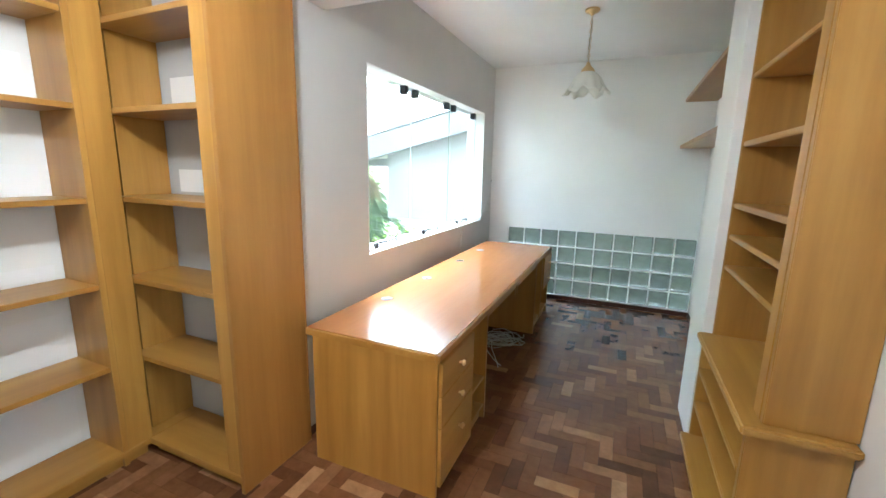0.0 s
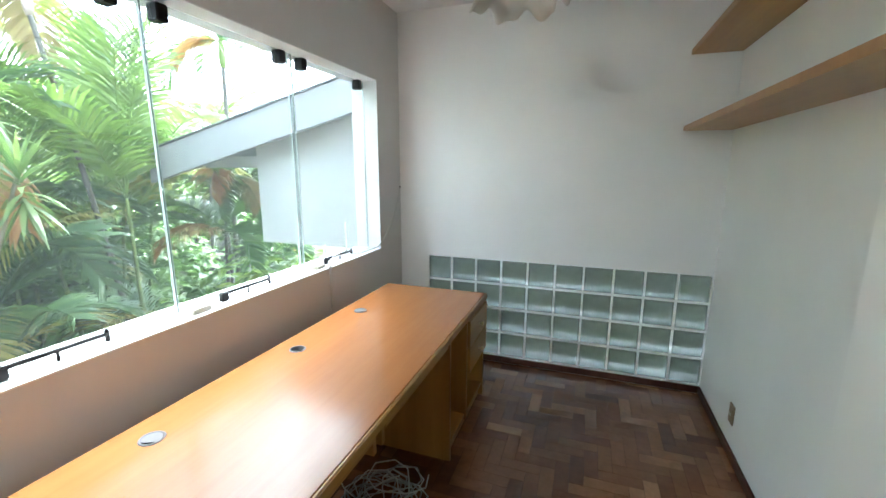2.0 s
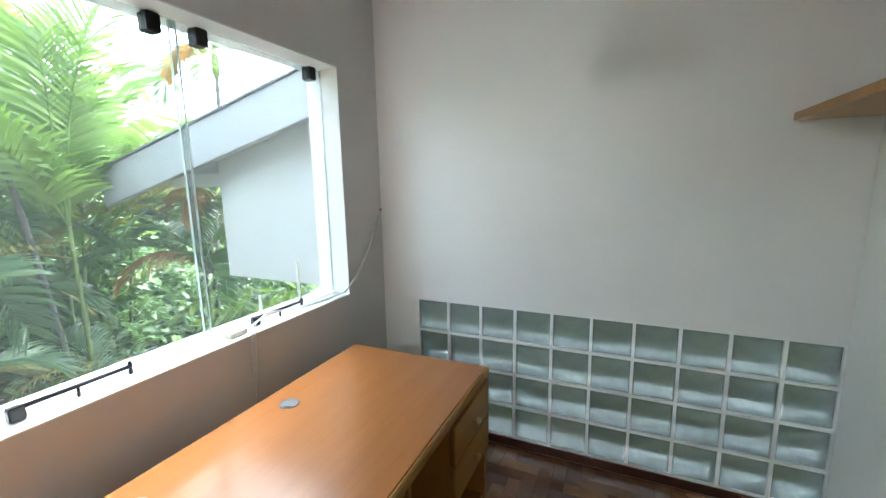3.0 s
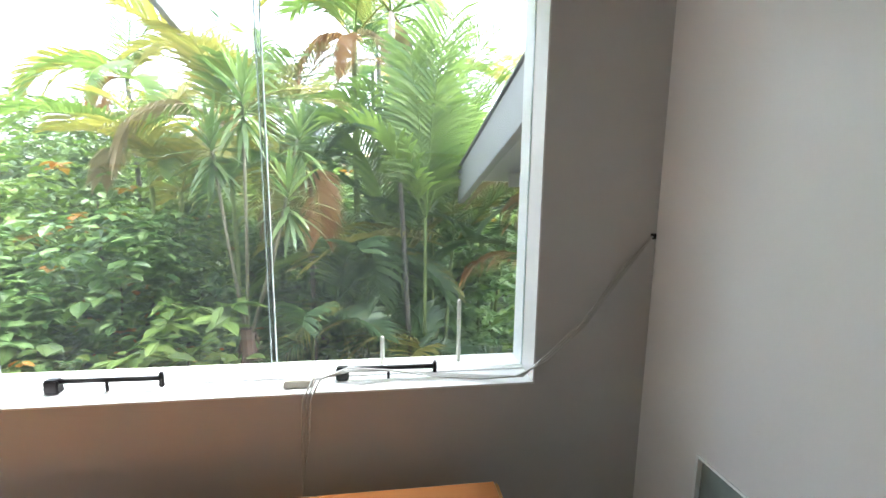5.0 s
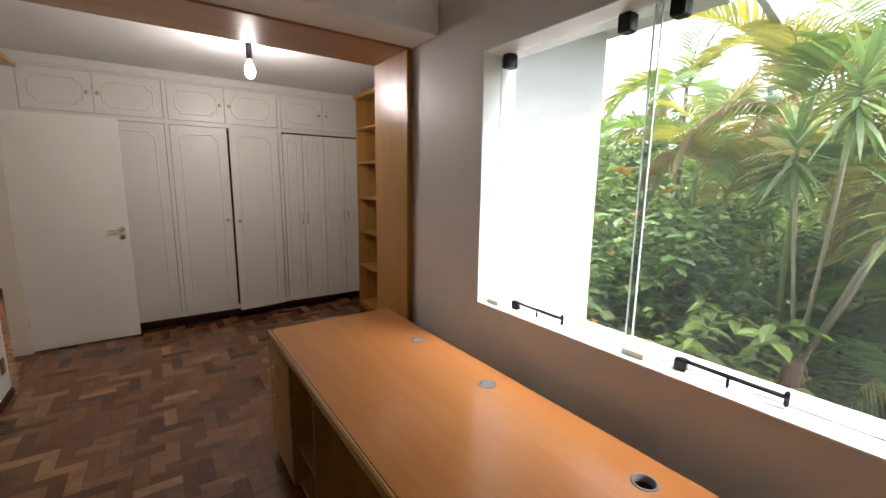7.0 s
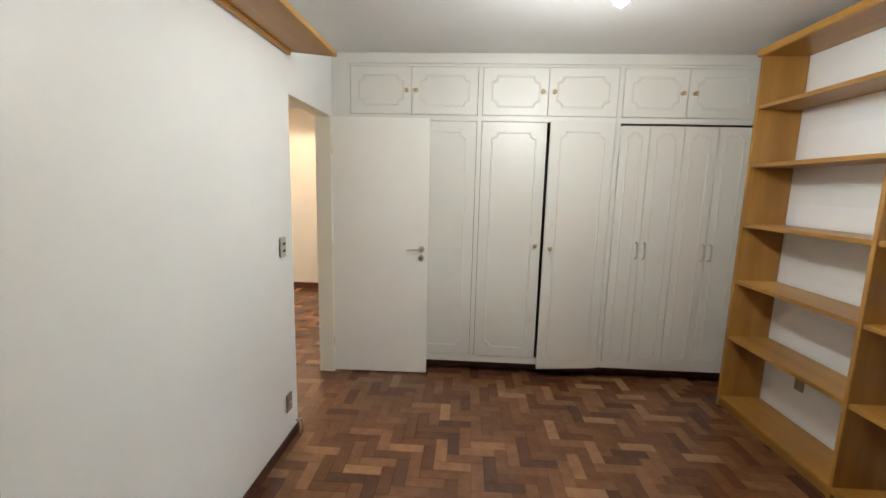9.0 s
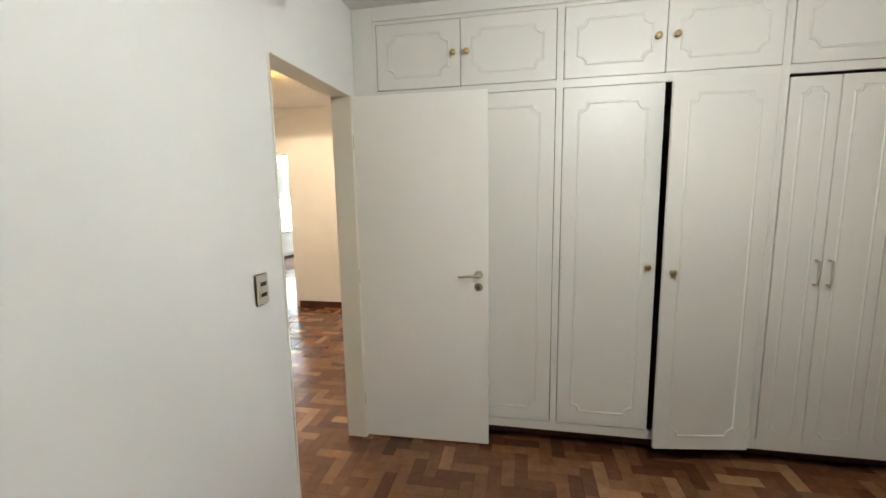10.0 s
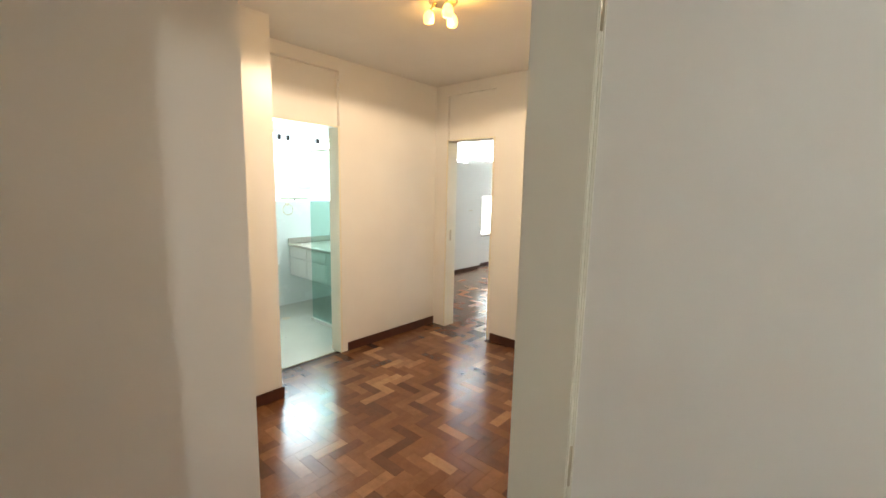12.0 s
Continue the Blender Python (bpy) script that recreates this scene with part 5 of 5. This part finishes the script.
palm("areca_palm", (-5.2, 5.0, GZ), [(0, 0, 0, 0, 3.1), (0.2, 0.1, 0.4, 0.3, 2.6), (-0.2, 0.2, -0.5, 0.5, 3.4)], 7, 1.75, (0.2, 1.35), 1.3, PALML, "tall clump of feather palms behind the lower eave", 14, 0.5, 0.04, 0.025, STEMG)
palm("slender_palm", (-4.75, 6.5, GZ), [(0, 0, 0.05, 0.05, 4.4)], 10, 1.25, (0.1, 1.2), 1.9, PALMD, "slender pale-trunked palm against the sky", 17, 0.34, 0.03, 0.04, shaft=STEMG, dry=((0, 3.5, 0.2, 0.9, 2.0),), hang=0.8)
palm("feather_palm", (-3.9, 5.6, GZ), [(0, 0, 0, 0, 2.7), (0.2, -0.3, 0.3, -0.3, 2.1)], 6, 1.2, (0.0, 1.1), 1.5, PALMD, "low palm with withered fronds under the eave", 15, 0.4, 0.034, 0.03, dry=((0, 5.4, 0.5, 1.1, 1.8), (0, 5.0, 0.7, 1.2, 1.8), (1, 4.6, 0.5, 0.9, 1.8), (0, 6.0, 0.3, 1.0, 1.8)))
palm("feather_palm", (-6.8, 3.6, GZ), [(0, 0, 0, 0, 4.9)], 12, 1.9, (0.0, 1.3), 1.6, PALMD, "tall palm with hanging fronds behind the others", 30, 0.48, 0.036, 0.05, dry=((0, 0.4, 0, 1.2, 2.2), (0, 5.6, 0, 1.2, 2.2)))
palm("feather_palm", (-6.6, 7.6, GZ), [(0, 0, 0.2, 0.1, 3.6)], 12, 1.9, (0.1, 1.2), 1.4, PALML, "feather palm behind the lower roof", 31, 0.48, 0.036, 0.04)
shrub("garden_shrub", (-3.95, 1.05, GZ), (1.05, 1.05, 2.75), 8000, 31, BUSHD, "dense shrub with glossy dark green leaves and orange blossoms", 0.125, ORANGEL)
shrub("garden_shrub", (-3.35, 0.7, GZ), (0.7, 0.8, 1.9), 3000, 39, BUSHD, "dark leafy shrub under the projecting wall", 0.11, ORANGEL)
shrub("garden_shrub", (-5.3, 0.1, GZ), (1.3, 1.2, 3.5), 6000, 32, BUSHL, "tall leafy shrub with a few orange blossoms", 0.12, ORANGEL)
shrub("garden_tree", (-8.4, -2.4, GZ), (1.8, 1.6, 4.7), 7200, 33, BUSHF, "dense green tree with a rounded uneven crown", 0.17)
shrub("bright_shrub", (-2.85, 2.15, GZ), (0.38, 0.42, 2.1), 620, 34, BUSHL, "bright green shrub with large drooping leaves", 0.17, None, 0.03, 0.26, 7)
shrub("bright_shrub", (-3.05, 1.5, GZ), (0.45, 0.5, 1.7), 520, 41, BUSHL, "light green shrub with broad pointed leaves", 0.17, None, 0.03, 0.28, 6)
shrub("garden_shrub", (-2.9, 5.2, GZ), (0.8, 0.8, 1.75), 1500, 35, BUSHL, "low leafy plants with broad bright leaves under the outer wall", 0.17, None, 0.03, 0.3)
shrub("garden_shrub", (-5.6, 4.1, GZ), (1.3, 1.5, 2.9), 5000, 36, BUSHD, "dark leafy shrub between the palms", 0.15)
shrub("garden_shrub", (-5.4, 2.7, GZ), (1.0, 1.2, 2.9), 4500, 40, BUSHD, "dark leafy shrub behind the rosette plant", 0.14)
shrub("garden_shrub", (-5.0, 6.6, GZ), (1.1, 1.3, 2.2), 3600, 42, BUSHD, "dark leafy shrub behind the lower roof", 0.15)
shrub("garden_shrub", (-3.1, 3.6, GZ), (0.6, 0.9, 1.25), 1800, 37, BUSHD, "low dark plants under the window", 0.11)
shrub("garden_shrub", (-6.8, 1.6, GZ), (1.4, 1.5, 3.6), 6000, 38, BUSHL, "tall light green shrub behind the palms", 0.14, ORANGEL)
rng = random.Random(77)
for k in range(17):
    y = -7 + k * 1.5
    x = -11.0 - 1.2 * math.sin(k * 1.3) - rng.uniform(0, 1.5)
    shrub("hedge_tree", (x, y, GZ), (1.7, 1.6, rng.uniform(3.4, 4.8)), 4200, 100 + k, BUSHF if k % 3 else BUSHL, "leafy garden tree in the distant green belt", 0.27, ORANGEL if k % 4 == 1 else None, 0.09)
for k in range(6):
    palm("feather_palm", (-10.0 - (k % 2) * 1.2, 0.0 + k * 1.7, GZ), [(0, 0, 0.2, 0, 4.6 + 0.5 * (k % 3))], 10, 2.0, (0.0, 1.25), 1.5, (PALMD, PALMY, PALML)[k % 3], "tall feather palm in the distant green belt", 200 + k, 0.5, 0.045, 0.06, dry=((0, 0.5, 0, 1.2, 2.0),), pairs=22)
bld = thing("neighbour_house", (-22, 9, GZ), "low house with a clay roof behind the garden", "house")
part("wall", Shape().box(-4, 4, -9, 9, 0, 3.0), EXT, bld)
part("roof", Shape().prism([(-4.6, 3.0), (0, 4.6), (4.6, 3.0)], -9.6, 9.6, 1), ROOFT, bld)

# ---------- parquet ----------
W_ = 0.072
GAP = 0.0006
hz = Shape().box(GAP, 3 * W_ - GAP, GAP, W_ - GAP, -0.012, 0).mesh("parquet_block", PARQ)
vt = Shape().box(GAP, W_ - GAP, GAP, 3 * W_ - GAP, -0.012, 0).mesh("parquet_block", PARQ)


def herringbone(x0, x1, y0, y1):
    nx, ny = int((x1 - x0) / W_) + 1, int((y1 - y0) / W_) + 1
    for i in range(-3, nx):
        for j in range(-3, ny):
            d = (i - j) % 6
            if d == 0 or d == 5:
                ax, ay = x0 + i * W_, y0 + j * W_
                bx, by = ax + (3 * W_ if d == 0 else W_), ay + (W_ if d == 0 else 3 * W_)
                cx0, cx1, cy0, cy1 = max(ax, x0), min(bx, x1), max(ay, y0), min(by, y1)
                if cx1 - cx0 > 0.004 and cy1 - cy0 > 0.004:
                    whole = abs((cx1 - cx0) - (bx - ax)) < 1e-6 and abs((cy1 - cy0) - (by - ay)) < 1e-6
                    yield d == 0, whole, cx0, cx1, cy0, cy1


def lay(name, x0, x1, y0, y1, near, label):
    fl = tagged(new(name), label, "parquet floor", kind="structure")
    pieces = list(herringbone(x0, x1, y0, y1))
    whole = sorted((p for p in pieces if p[1] and near), key=lambda p: min(abs((p[2] + p[3]) / 2 - near[0]) + 0.35 * abs((p[4] + p[5]) / 2 - near[1]), 9))[:300]
    chosen = set(whole)
    for p in whole:
        part("parquet_block", hz if p[0] else vt, PARQ, fl, at=(p[2], p[4], 0))
    rest = Shape()
    for p in pieces:
        if p not in chosen:
            rest.box(p[2] + GAP, p[3] - GAP, p[4] + GAP, p[5] - GAP, -0.012, 0)
    part("parquet_rest", rest.mesh("parquet_rest", PARQI, fix=False), PARQI, fl, kind="stuff")


lay("floor", -1.78, 1.50, -1.76, 4.545, (0.8, 2.2), "herringbone parquet of dark red-brown wood blocks with a waxed sheen")
lay("floor_hall", 1.50, HX - 0.0, HY - 0.15, 0.28, (3.0, -2.6), "herringbone parquet of warm brown wood blocks in the hall")
lay("floor_far_room", 1.72, RX, RS, HY - 0.151, None, "herringbone parquet of the bright far room")
